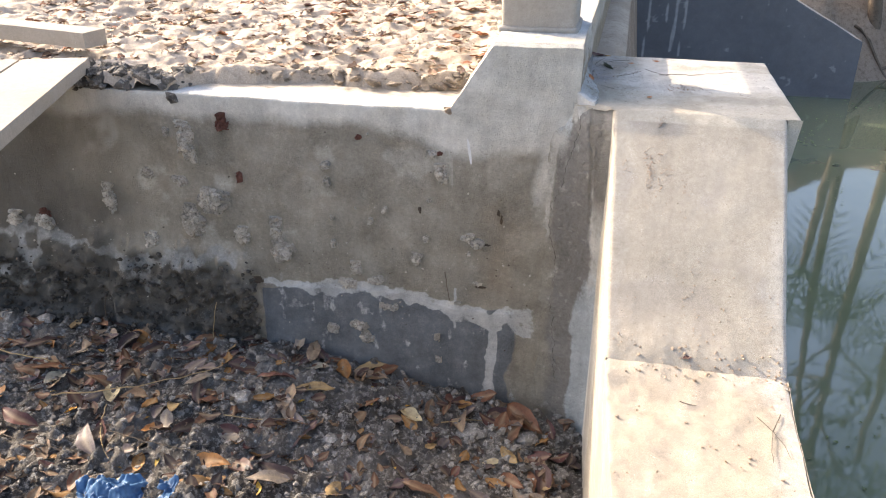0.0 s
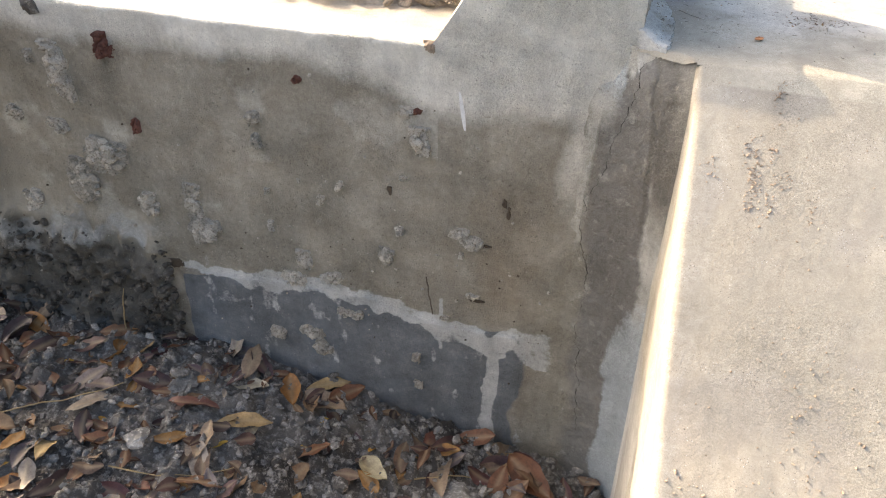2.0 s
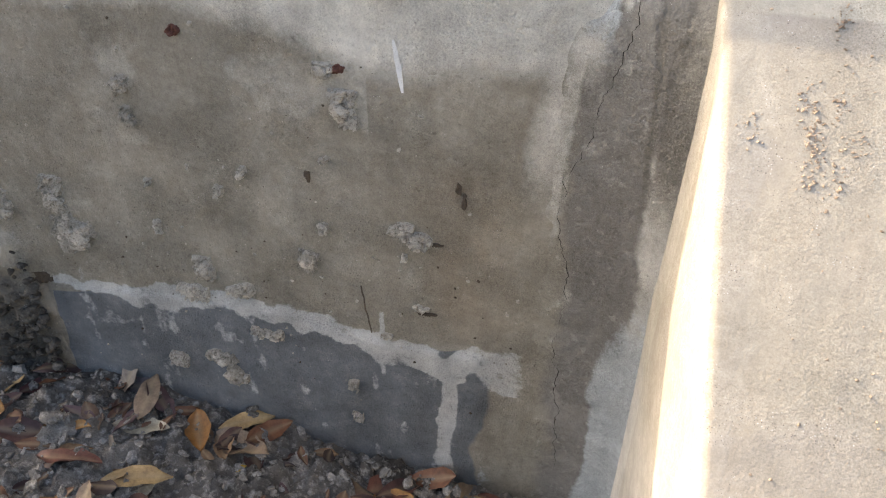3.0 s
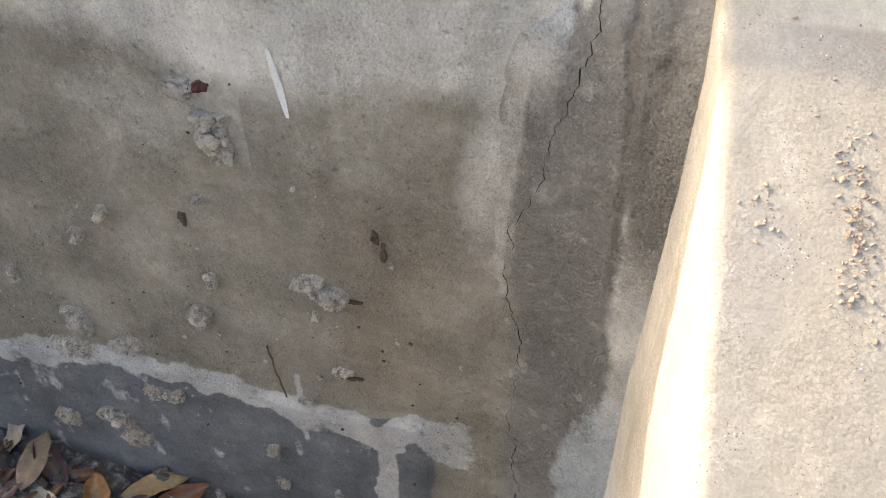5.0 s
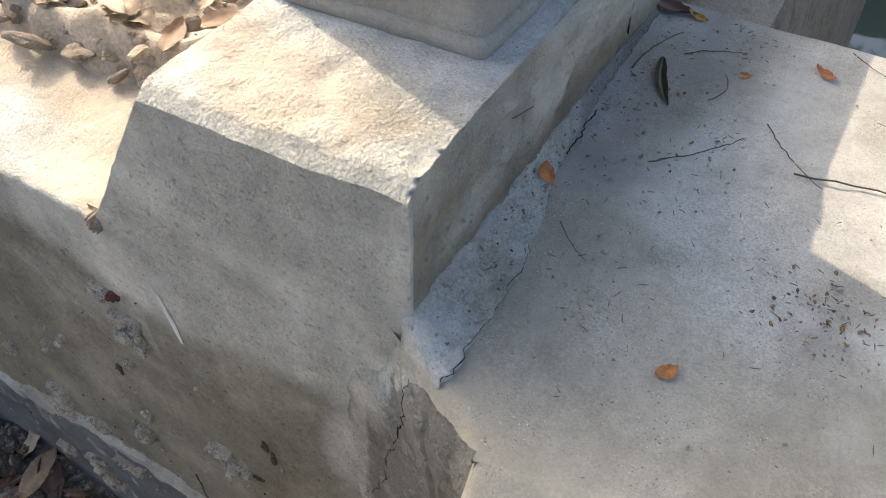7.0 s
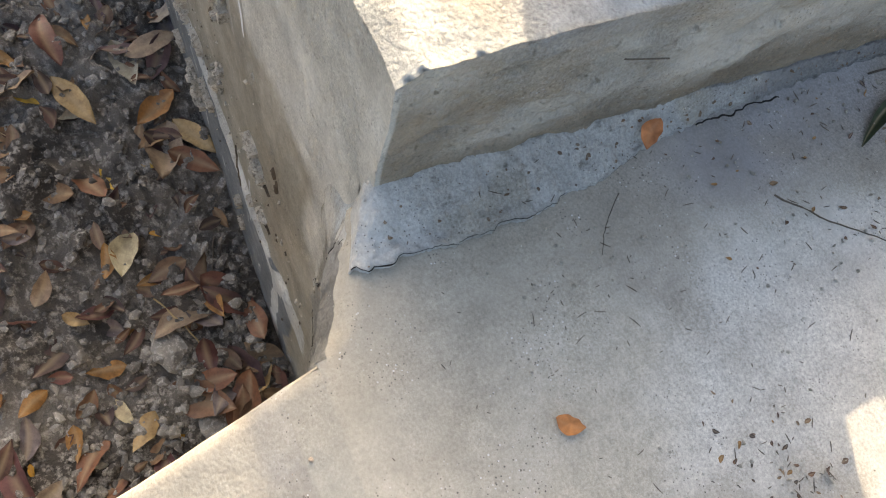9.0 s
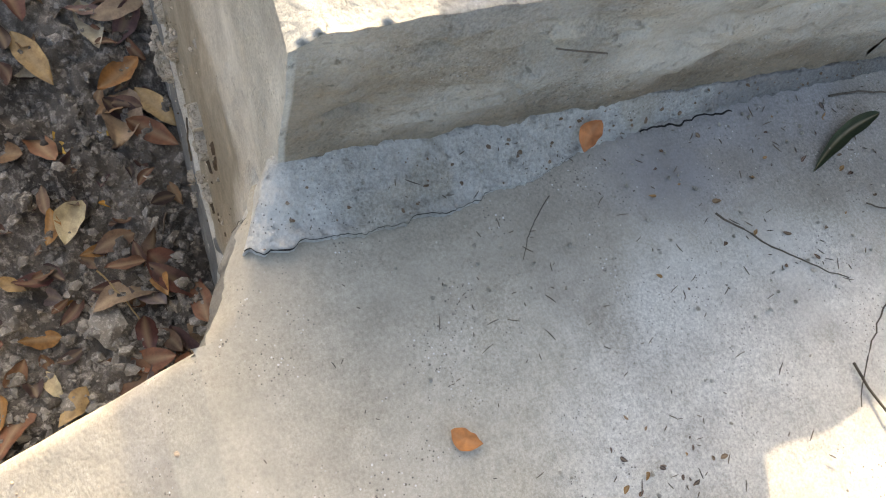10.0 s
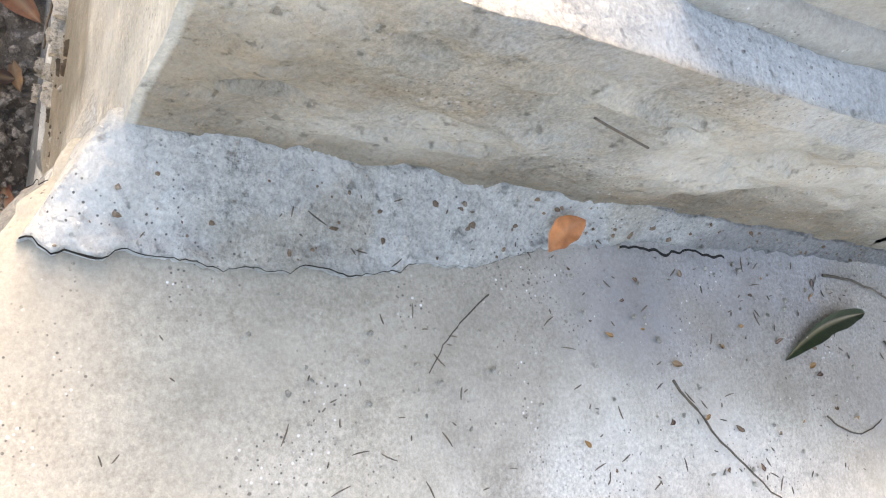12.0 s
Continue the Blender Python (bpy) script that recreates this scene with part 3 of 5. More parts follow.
def wing_marks(v):
    x, y, z = v.T
    n = fbm(v, 8, 4, 13)
    deck = (z > DECK - 0.02).astype(float)
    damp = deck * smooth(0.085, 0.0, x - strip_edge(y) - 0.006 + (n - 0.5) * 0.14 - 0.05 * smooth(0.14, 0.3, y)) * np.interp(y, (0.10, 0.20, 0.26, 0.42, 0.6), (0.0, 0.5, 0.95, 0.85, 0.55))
    cool = deck * np.maximum(smooth(0.08, 0.20, x + (n - 0.5) * 0.25) * smooth(0.08, 0.22, y + (n - 0.5) * 0.3) * 0.7, smooth(0.12, 0.02, x) * smooth(0.2, 0.3, y) * 0.7)
    cool = np.maximum(cool, (1 - deck) * (x < XL + 0.02) * smooth(0.5, 0.35, z) * 0.8)
    vein = smooth(0.035, 0.0, near_line(v[:, :2], ((0.20, -0.14), (0.21, -0.24), (0.32, -0.44), (0.35, -0.61))) + (n - 0.5) * 0.05)
    sand = np.maximum((1 - deck) * vein * 0.4, smooth(KINK_Y + 0.08, KINK_Y - 0.08, y + (n - 0.5) * 0.25) * 0.95)
    damp = np.maximum(damp, (1 - deck) * (y < -0.07) * smooth(0.50, 0.62, n) * 0.35)
    damp = np.maximum(damp, (y < KINK_Y) * smooth(0.52, 0.66, fbm(v, 22, 4, 88)) * 0.45)
    white = (1 - deck) * smooth(XR - 0.10, XR - 0.02, x + (n - 0.5) * 0.1) * 0.35
    white = np.maximum(white, (1 - deck) * (y < -0.08) * smooth(XL + 0.11, XL + 0.05, x + (n - 0.5) * 0.05) * (x > XL) * 0.25)
    stain = deck * smooth(0.065, 0.0, x - strip_edge(y) + (n - 0.5) * 0.09) * np.interp(y, (-0.06, 0.0, 0.08, 0.2, 0.3), (0.6, 0.55, 0.75, 0.9, 0.0))
    stain = np.maximum(stain, deck * smooth(0.24, 0.08, x + (n - 0.5) * 0.2) * smooth(0.09, -0.03, y + (n - 0.5) * 0.1) * 0.75)
    stain = np.maximum(stain, deck * smooth(0.48, 0.66, fbm(v, 10, 5, 97)) * 0.8)
    sand = np.maximum(sand, (1 - deck) * (y < -0.075) * (x > XL + 0.005) * (0.58 + 0.8 * (fbm(v * (1, 0.3, 0.3), 9, 4, 29) - 0.5)))
    return {"damp": damp, "cool": cool, "sand": sand, "white": white, "stain": stain}


def wing_move(v):
    x, y, z = v.T
    out = v + wobble(v, 3.0, 0.005, 140) + wobble(v, 30, 0.0008, 160)
    deck = (z > DECK - 0.004).astype(float)
    out[:, 2] += deck * (fbm(v, 11, 3, 31) - 0.5) * 0.004
    out[:, 2] += (0.60 + 0.8 * fbm(v * (1, 0.5, 0), 12, 4, 75)) * kink_rise(y) * (z > KINK_Z - 0.03)
    out[:, 2] -= deck * edge_drop(x, y)
    lip = deck * smooth(0.012, 0.0, y - edge_y(x)) * smooth(XL + 0.01, XL - 0.01, x)
    out[:, 1] += lip * ((fbm(v, 60, 4, 81) - 0.5) * 0.014 - 0.003)
    out[:, 2] -= lip * 0.004 * fbm(v, 40, 3, 82)
    low = smooth(KINK_Y + 0.03, KINK_Y - 0.02, y) * (z > 0.4)
    out[:, 2] += low * ((fbm(v, 14, 4, 71) - 0.5) * 0.012 + (fbm(v, 60, 3, 72) - 0.5) * 0.005)
    return out


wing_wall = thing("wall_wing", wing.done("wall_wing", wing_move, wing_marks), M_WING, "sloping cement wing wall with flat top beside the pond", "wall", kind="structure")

# ---- mortar between block and wing wall, and its cracks ----
FCRACK = ((0.020, 0.985), (0.010, 0.937), (0.008, 0.890), (-0.015, 0.822), (-0.021, 0.766), (-0.055, 0.677), (-0.051, 0.580), (-0.028, 0.513), (-0.041, 0.365), (-0.018, 0.220), (-0.010, 0.050))
FSEAM = ((0.040, 0.985), (0.046, 0.93), (0.050, 0.86), (0.056, 0.78), (0.062, 0.68), (0.068, 0.58), (0.060, 0.40), (0.050, 0.0))


def fillet_point(u, z):
    """Concave mortar corner: u 0 at the wall, 1 at the wing wall."""
    p = np.stack([u * 0.2, np.zeros_like(u), z], 1)
    a, b, c = (-0.085, 0.004), (0.046 + 0.02 * smooth(0.5, 0.0, z), -0.010 - 0.022 * smooth(0.84, 0.985, z) * smooth(0.3, 0.55, u)), (XL + 0.016 + z * 0, -0.086)
    x = (1 - u) ** 2 * a[0] + 2 * u * (1 - u) * b[0] + u * u * c[0]
    y = (1 - u) ** 2 * a[1] + 2 * u * (1 - u) * b[1] + u * u * c[1]
    n = fbm(p, 22, 4, 55) - 0.5 + (fbm(p, 95, 4, 57) - 0.5) * 0.7 * smooth(0.15, 0.3, u) * smooth(0.85, 0.7, u)
    thick = smooth(0.0, 0.15, u + (fbm(p, 14, 3, 56) - 0.5) * 0.2) * 0.004
    q = np.stack([z, z * 0, z * 0], 1)
    split = np.interp(-z, [-g[1] for g in FCRACK], [g[0] for g in FCRACK]) + (fbm(q, 45, 5, 301) - 0.5) * 0.030
    plate = smooth(-0.001, 0.001, x - split) * smooth(0.075, 0.05, x) * smooth(0.25, 0.45, z) * 0.0035
    seam = np.interp(-z, [-g[1] for g in FSEAM], [g[0] for g in FSEAM]) + (fbm(q, 30, 4, 311) - 0.5) * 0.02
    dent = np.exp(-((x - seam) / 0.004) ** 2) * 0.0022 * smooth(0.50, 0.72, z)
    rough = smooth(0.0, 0.02, x - seam) * smooth(0.35, 0.6, z)
    n = n + rough * (fbm(p, 60, 4, 58) - 0.5) * 0.9
    top = smooth(0.935 - 0.05 * smooth(0.4, 0.2, u), 0.986 - 0.03 * smooth(0.4, 0.2, u), z)
    y = y - thick - plate + dent - n * 0.010
    return x + n * 0.004, y + (np.maximum(y, edge_y(x) + 0.004) - y) * top, z




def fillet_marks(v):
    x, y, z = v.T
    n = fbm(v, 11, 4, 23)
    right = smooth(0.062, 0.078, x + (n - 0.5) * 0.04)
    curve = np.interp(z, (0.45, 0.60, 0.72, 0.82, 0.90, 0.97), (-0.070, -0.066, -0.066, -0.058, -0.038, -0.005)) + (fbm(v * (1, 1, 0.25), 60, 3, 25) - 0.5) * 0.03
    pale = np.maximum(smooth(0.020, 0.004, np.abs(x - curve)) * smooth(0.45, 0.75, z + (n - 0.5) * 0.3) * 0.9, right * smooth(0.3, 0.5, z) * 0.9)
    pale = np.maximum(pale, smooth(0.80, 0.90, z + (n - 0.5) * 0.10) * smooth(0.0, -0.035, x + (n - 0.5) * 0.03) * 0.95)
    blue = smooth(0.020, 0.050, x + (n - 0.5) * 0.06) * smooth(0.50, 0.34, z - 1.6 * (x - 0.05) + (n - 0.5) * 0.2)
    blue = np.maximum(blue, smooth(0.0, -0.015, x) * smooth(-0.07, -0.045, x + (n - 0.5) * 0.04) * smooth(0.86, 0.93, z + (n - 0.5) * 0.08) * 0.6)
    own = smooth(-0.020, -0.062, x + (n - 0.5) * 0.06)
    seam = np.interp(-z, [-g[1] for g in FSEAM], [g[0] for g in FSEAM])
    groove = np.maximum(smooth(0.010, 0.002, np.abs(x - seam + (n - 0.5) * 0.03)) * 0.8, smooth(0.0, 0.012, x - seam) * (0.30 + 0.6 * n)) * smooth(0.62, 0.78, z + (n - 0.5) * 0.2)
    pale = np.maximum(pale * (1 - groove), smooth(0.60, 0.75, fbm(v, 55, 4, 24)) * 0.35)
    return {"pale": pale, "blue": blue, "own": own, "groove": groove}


v, f = sheet(np.linspace(0, 1, 84), np.linspace(-0.2, 0.988, 420), fillet_point)
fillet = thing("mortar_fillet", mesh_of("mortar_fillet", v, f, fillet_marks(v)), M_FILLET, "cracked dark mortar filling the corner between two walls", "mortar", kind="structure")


def ribbon(points, widths, side):
    """A thin strip along points; side is its direction of width."""
    points, side = np.array(points, float), np.array(side, float)
    a, b = points - side * widths[:, None] / 2, points + side * widths[:, None] / 2
    verts = np.stack([a, b], 1).reshape(-1, 3)
    i = np.arange(len(points) - 1) * 2
    return verts, np.stack([i, i + 1, i + 3, i + 2], 1)


def fillet_crack(line, wide, seed):
    z = np.arange(line[0][1], line[-1][1], -0.004)
    p = np.stack([z, z * 0, z * 0], 1)
    x = np.interp(-z, [-q[1] for q in line], [q[0] for q in line]) + (fbm(p, 45, 5, seed) - 0.5) * 0.030
    us = np.linspace(0, 1, 200)
    pts = []
    for xx, zz in zip(x, z):
        X, Y, _ = fillet_point(us, np.full(200, zz))
        k = int(np.argmin(np.abs(X - xx)))
        pts.append((X[k], Y[k] - 0.0012, zz))
    w = wide * np.maximum(0.12, 2.4 * fbm(p, 55, 4, seed + 4) - 0.7) * np.clip(np.minimum(np.arange(len(z)), np.arange(len(z))[::-1]) / 8, 0.1, 1)
    return ribbon(pts, w, (0.92, 0.35, 0.1))


# cracks and hole are dark ribbons on the mortar, their inner shade as colour
part("crack", mesh_of("crack", *fillet_crack(FCRACK, 0.0015, 301)), M_CRACK, fillet)
part("crack", mesh_of("crack", *fillet_crack(((0.108, 0.33), (0.105, 0.20), (0.108, 0.10), (0.106, 0.0)), 0.0075, 317)), M_CRACK, fillet, "ragged hole where mortar broke away")


def strip_height(x, y):
    e = strip_edge(y)
    t = np.clip((x - FACE) / np.maximum(e - FACE, 0.004), 0, 1)
    p = np.stack([x, y, x * 0], 1)
    return DECK + 0.005 + 0.020 * (1 - t) ** 1.5 * smooth(0.7, 0.2, y) + (fbm(p, 50, 5, 64) - 0.5) * 0.010 * smooth(1.0, 0.8, t) + (fbm(p, 170, 3, 65) - 0.5) * 0.0045 - edge_drop(x, y)


def strip_point(s, y):
    e = strip_edge(y)
    left = FACE - 0.008 + 0.25 * np.maximum(0, -y)
    x = left + np.clip(s, 0.0, 1.0) * np.maximum(e - left, 0.0005)
    z = strip_height(x, y)
    z = z - 0.010 * smooth(0.0, -0.05, y) * (1 - np.clip(s, 0, 1))
    over = np.maximum(0, edge_y(x) + 0.006 - y)
    z = np.where(s < 0, 0.945, np.where(s > 1.0, DECK - 0.006, z)) - over * 1.3
    return x, y + over * 0.66, z


v, f = sheet(np.concatenate([[-0.01], np.linspace(0, 1, 26), [1.01]]), np.linspace(-0.048, 0.612, 430), strip_point)
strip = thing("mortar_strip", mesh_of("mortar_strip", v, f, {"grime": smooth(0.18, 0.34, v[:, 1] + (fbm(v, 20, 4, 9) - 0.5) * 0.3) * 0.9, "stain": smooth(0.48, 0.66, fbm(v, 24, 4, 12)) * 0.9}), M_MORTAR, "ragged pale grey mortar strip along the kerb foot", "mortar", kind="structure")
ys = np.arange(-0.030, 0.205, 0.0022)
p3 = np.stack([ys, ys * 0, ys * 0], 1)
pts = np.stack([strip_edge(ys) + 0.0006, ys, np.full(len(ys), DECK + 0.0055)], 1)
wide = 0.0009 * np.maximum(0.06, 2.4 * fbm(p3, 60, 4, 17) - 0.75) * np.interp(ys, (-0.05, -0.03, 0.03, 0.05, 0.12, 0.205), (0.5, 1.2, 1.0, 0.5, 0.9, 0.5))
# gap along the strip drawn as a ribbon in the crack's shade colour
part("crack", mesh_of("crack", *ribbon(pts, wide, (1, 0, -0.3))), M_CRACK, strip)
ys = np.arange(0.26, 0.345, 0.0022)
p3 = np.stack([ys, ys * 0, ys * 0], 1)
pts = np.stack([0.02 + (fbm(p3, 40, 4, 3) - 0.5) * 0.03, ys, np.full(len(ys), DECK + 0.008)], 1)
part("crack", mesh_of("crack", *ribbon(pts, 0.002 * fbm(p3, 50, 3, 2) + 0.0006, (1, 0, 0))), M_CRACK, strip)

# ---- post and beam of the railing on the kerb ----
def cast_box(name, lo, hi, step, r=0.012, amp=0.004):
    (x0, y0, z0), (x1, y1, z1) = lo, hi
    s = Solid(r)
    pl = (((x0, 0, 0), (-1, 0, 0)), ((x1, 0, 0), (1, 0, 0)), ((0, y0, 0), (0, -1, 0)), ((0, y1, 0), (0, 1, 0)), ((0, 0, z0), (0, 0, -1)), ((0, 0, z1), (0, 0, 1)))
    s.quad((x0, y0, z0), (x1, y0, z0), (x1, y0, z1), (x0, y0, z1), step, pl)
    s.quad((x1, y1, z0), (x0, y1, z0), (x0, y1, z1), (x1, y1, z1), step, pl)
    s.quad((x1, y0, z0), (x1, y1, z0), (x1, y1, z1), (x1, y0, z1), step, pl)
    s.quad((x0, y1, z0), (x0, y0, z0), (x0, y0, z1), (x0, y1, z1), step, pl)
    s.quad((x0, y0, z1), (x1, y0, z1), (x1, y1, z1), (x0, y1, z1), step, pl)
    s.quad((x0, y1, z0), (x1, y1, z0), (x1, y0, z0), (x0, y0, z0), step, pl)
    return s.done(name, lambda v: v + wobble(v, 8, amp, 7) + wobble(v, 45, amp * 0.4, 8), lambda v: {})


railing = thing("concrete_railing", None, None, "grey cement railing post and beam on the kerb", "railing")
part("post", cast_box("post", (-0.246, 0.170, 1.124), (-0.030, 0.374, 2.1), 0.008), M_POST, railing)
part("mortar_collar", cast_box("mortar_collar", (-0.254, 0.162, 1.138), (-0.022, 0.382, 1.158), 0.006, 0.009, 0.004), M_POST, railing)
part("beam", cast_box("beam", (-0.205, 0.360, 1.395), (-0.07, 5.4, 1.55), 0.04), M_POST, railing)

# ---- lumps, chips and pits on the wall ----
def blob_bm(bm, centre, size, rng, sub=1, roll=True):
    made = bmesh.ops.create_icosphere(bm, subdivisions=sub, radius=1.0)["verts"]
    turn = Euler([rng.uniform(0, 6.28) if roll else rng.uniform(-0.25, 0.25) for _ in range(3)]).to_matrix()
    for q in made:
        k = 0.55 + 0.75 * rng.random()
        w = turn @ (q.co * k)
        q.co = Vector((centre[0] + w.x * size[0], centre[1] + w.y * size[1], centre[2] + w.z * size[2]))


_ball = bmesh.new()
bmesh.ops.create_icosphere(_ball, subdivisions=2, radius=1.0)
BALL = np.array([q.co[:] for q in _ball.verts])
BALL_F = np.array([[q.index for q in g.verts] for g in _ball.faces])
_ball.free()


def wall_lump(x, z, w, h, mat, name, seed, proud=0.007, stones=False):
    """A ragged crust of stuck mortar: creased relief with a broken outline, its rim sunk into the wall."""
    step = max(0.0012, min(0.0022, min(w, h) / 14))
    nx, nz = int(w * 1.7 / step) + 4, int(h * 1.7 / step) + 4

    def crust(u, q):
        p = np.stack([u * w * 0.85, q * 0, q * h * 0.85], 1)
        k = 1 / max(0.02, min(w, h))
        rim = (1.0 - np.hypot(u, q) * 1.2 + (fbm(p, 1.6 * k, 4, seed) - 0.5) * 2.6) - 2 * smooth(0.8, 0.98, np.maximum(np.abs(u), np.abs(q)))
        body_h = smooth(0.0, 0.14, rim)
        crease = np.abs(fbm(p, min(2.4 * k, 95), 4, seed + 900) - 0.5) * 2
        tall = 0.9 * fbm(p, 1.2 * k, 3, seed + 500) + 1.1 * np.minimum(crease * 4.0, 0.8) - 0.35
        y = 0.0090 - 0.0055 * smooth(-0.25, 0.0, rim) - body_h * (0.0045 + proud * 1.35 * np.maximum(0.0, tall)) - body_h * (fbm(p, 230, 3, seed + 7) - 0.5) * 0.006
        return x + p[:, 0], y + 0.0, z + p[:, 2]

    v, f = sheet(np.linspace(-1, 1, nx), np.linspace(-1, 1, nz), crust)
    base = np.stack([v[:, 0], v[:, 0] * 0, v[:, 2]], 1)
    v[:, 1] += wall_move(base)[:, 1] - 0.0005
    f = np.concatenate([f[:, [0, 1, 2]], f[:, [0, 2, 3]]])
    if stones:
        r3 = random.Random(seed)
        V, F, n = [v], [f], len(v)
        yb = float(wall_move(np.array([[x, 0.0, z]]))[0, 1])
        for _ in range(int(5 + 2600 * w * h + 120 * (w + h))):
            a, k = r3.uniform(0, 6.28), r3.random() ** 0.6
            px, pz = 0.52 * w * k * math.cos(a), 0.52 * h * k * math.sin(a)
            size = (0.14 + 0.24 * r3.random() ** 2) * min(w, h) * (1.15 - 0.5 * k)
            size = min(max(size, 0.0016), 0.011)
            g = BALL * (0.45 + 1.1 * fbm(BALL, 1.4, 3, r3.randrange(9999)))[:, None] * (size * r3.uniform(0.8, 1.4), size * 0.85, size * r3.uniform(0.7, 1.2))
            V.append(g + (x + px, yb - size * r3.uniform(0.3, 0.9) - 0.45 * proud * (1 - k), z + pz))
            F.append(BALL_F + n)
            n += len(BALL)
        v, f = np.concatenate(V), np.concatenate(F)
    part(name, mesh_of(name, v, f, flat=stones), mat, abutment)


MUD_AT = lambda r: (lambda x: (x, -0.022 - 0.02 * r.random(), r.uniform(0.06, 0.40) * (0.7 + 0.3 * r.random())))(-1.02 - 1.15 * r.random() ** 1.4)
LUMPS_A = ((-1.215, 0.791, 0.05, 0.11), (-1.281, 0.820, 0.02, 0.03), (-0.751, 0.745, 0.028, 0.03), (-0.748, 0.695, 0.02, 0.03), (-1.371, 0.674, 0.035, 0.03), (-1.531, 0.570, 0.04, 0.09), (-1.150, 0.600, 0.10, 0.08), (-1.226, 0.517, 0.08, 0.10), (-1.256, 0.654, 0.045, 0.03), (-1.057, 0.482, 0.06, 0.05), (-0.934, 0.515, 0.035, 0.07), (-0.922, 0.435, 0.08, 0.06), (-1.924, 0.460, 0.06, 0.05), (-1.809, 0.461, 0.06, 0.05), (-1.396, 0.437, 0.045, 0.05), (-0.415, 0.806, 0.03, 0.022), (-0.385, 0.748, 0.036, 0.05), (-0.422, 0.660, 0.014, 0.012), (-0.565, 0.617, 0.016, 0.02), (-0.613, 0.576, 0.016, 0.02), (-0.742, 0.484, 0.014, 0.026))
LUMPS_B = ((-0.740, 0.573, 0.012, 0.016), (-0.659, 0.614, 0.010, 0.012), (-0.302, 0.546, 0.035, 0.028), (-0.270, 0.530, 0.035, 0.028), (-0.297, 0.496, 0.010, 0.014), (-0.436, 0.532, 0.018, 0.02), (-0.464, 0.458, 0.032, 0.04), (-0.670, 0.405, 0.035, 0.04), (-0.604, 0.367, 0.045, 0.028), (-0.27, 0.390, 0.03, 0.016), (-0.758, 0.169, 0.035, 0.03), (-0.661, 0.190, 0.06, 0.03), (-0.640, 0.150, 0.04, 0.04), (-0.397, 0.181, 0.02, 0.022), (-0.394, 0.093, 0.018, 0.022), (0.023, 0.564, 0.018, 0.024), (-0.70, 0.345, 0.05, 0.03), (-0.808, 0.864, 0.008, 0.008), (-0.56, 0.275, 0.05, 0.02), (-0.33, 0.315, 0.02, 0.012))
for k, (x, z, w, h) in enumerate(LUMPS_A + LUMPS_B):
    wall_lump(x, z, w * 0.9, h * 0.9, M_LUMP, "mortar_lump", 100 + k, 0.005 + 0.06 * min(w, h), True)
wall_lump(FOOT - 0.004, LEDGE - 0.004, 0.016, 0.012, M_SANDLUMP, "mortar_lump", 99, 0.004)
for k, (x, z, w, h) in enumerate(((-1.085, 0.868, 0.022, 0.035), (-1.075, 0.852, 0.03, 0.02), (-1.095, 0.848, 0.014, 0.024), (-1.043, 0.685, 0.013, 0.028), (-0.640, 0.846, 0.016, 0.012), (-0.39, 0.812, 0.016, 0.012), (-1.80, 0.49, 0.03, 0.03))):
    wall_lump(x, z, w, h, M_BRICKBIT, "brick_chip", 300 + k, 0.006)
for k, (x, z, w, h) in enumerate(((-0.453, 0.621, 0.008, 0.02), (-0.210, 0.635, 0.008, 0.02), (-0.200, 0.610, 0.007, 0.03), (-0.255, 0.380, 0.03, 0.006), (-0.173, 0.466, 0.006, 0.006), (-0.173, 0.34, 0.01, 0.012), (-0.245, 0.528, 0.03, 0.006), (-1.02, 0.32, 0.03, 0.02))):
    wall_lump(x, z, w, h, M_PIT, "pit", 330 + k, 0.001)


def tube(points, radii, sides=6):
    """Vertices and faces of a bent rod."""
    points = [Vector(q) for q in points]
    verts, faces = [], []
    for k, q in enumerate(points):
        way = (points[min(k + 1, len(points) - 1)] - points[max(k - 1, 0)]).normalized()
        a = way.orthogonal().normalized()
        b = way.cross(a)
        for j in range(sides):
            t = 6.2832 * j / sides
            verts.append(tuple(q + (a * math.cos(t) + b * math.sin(t)) * radii[k]))
    for k in range(len(points) - 1):
        for j in range(sides):
            faces.append((k * sides + j, k * sides + (j + 1) % sides, (k + 1) * sides + (j + 1) % sides, (k + 1) * sides + j))
    return verts, faces


def bent(a, b, sag, n=12, seed=0, up=(0, 0, 0)):
    rng = random.Random(seed)
    a, b = Vector(a), Vector(b)
    side = (b - a).cross(Vector((0, 0, 1)))
    side = side.normalized() if side.length > 1e-6 else Vector((1, 0, 0))
    out = []
    for k in range(n + 1):
        t = k / n
        out.append(a.lerp(b, t) + side * sag * math.sin(t * 3.1416) + Vector(up) * math.sin(t * 3.1416) + Vector([rng.uniform(-1, 1) * (b - a).length * 0.008 for _ in range(3)]))
    return out


pts = bent((-0.372, -0.007, 0.425), (-0.357, -0.010, 0.325), 0.002, 8, 4)
part("wire_nail", mesh_of("wire_nail", *tube(pts, [0.0014] * 9)), M_TWIG, abutment, "thin rusty wire sticking out")

dab = np.array([(-0.306 + 0.012 * k / 14, 0.0, 0.864 - 0.078 * k / 14) for k in range(15)])
dab = wall_move(dab) - (0, 0.0015, 0)
M_DAB = concrete("white_paint", (0.72, 0.72, 0.70), (0.62, 0.62, 0.60), grain=0.4)
part("paint_dab", mesh_of("paint_dab", *ribbon(dab, np.array([0.002 + 0.0062 * math.sin(3.1416 * (k + 0.6) / 15.2) ** 0.7 for k in range(15)]), (1, 0, 0.1))), M_DAB, abutment, "thin dab of white paint")

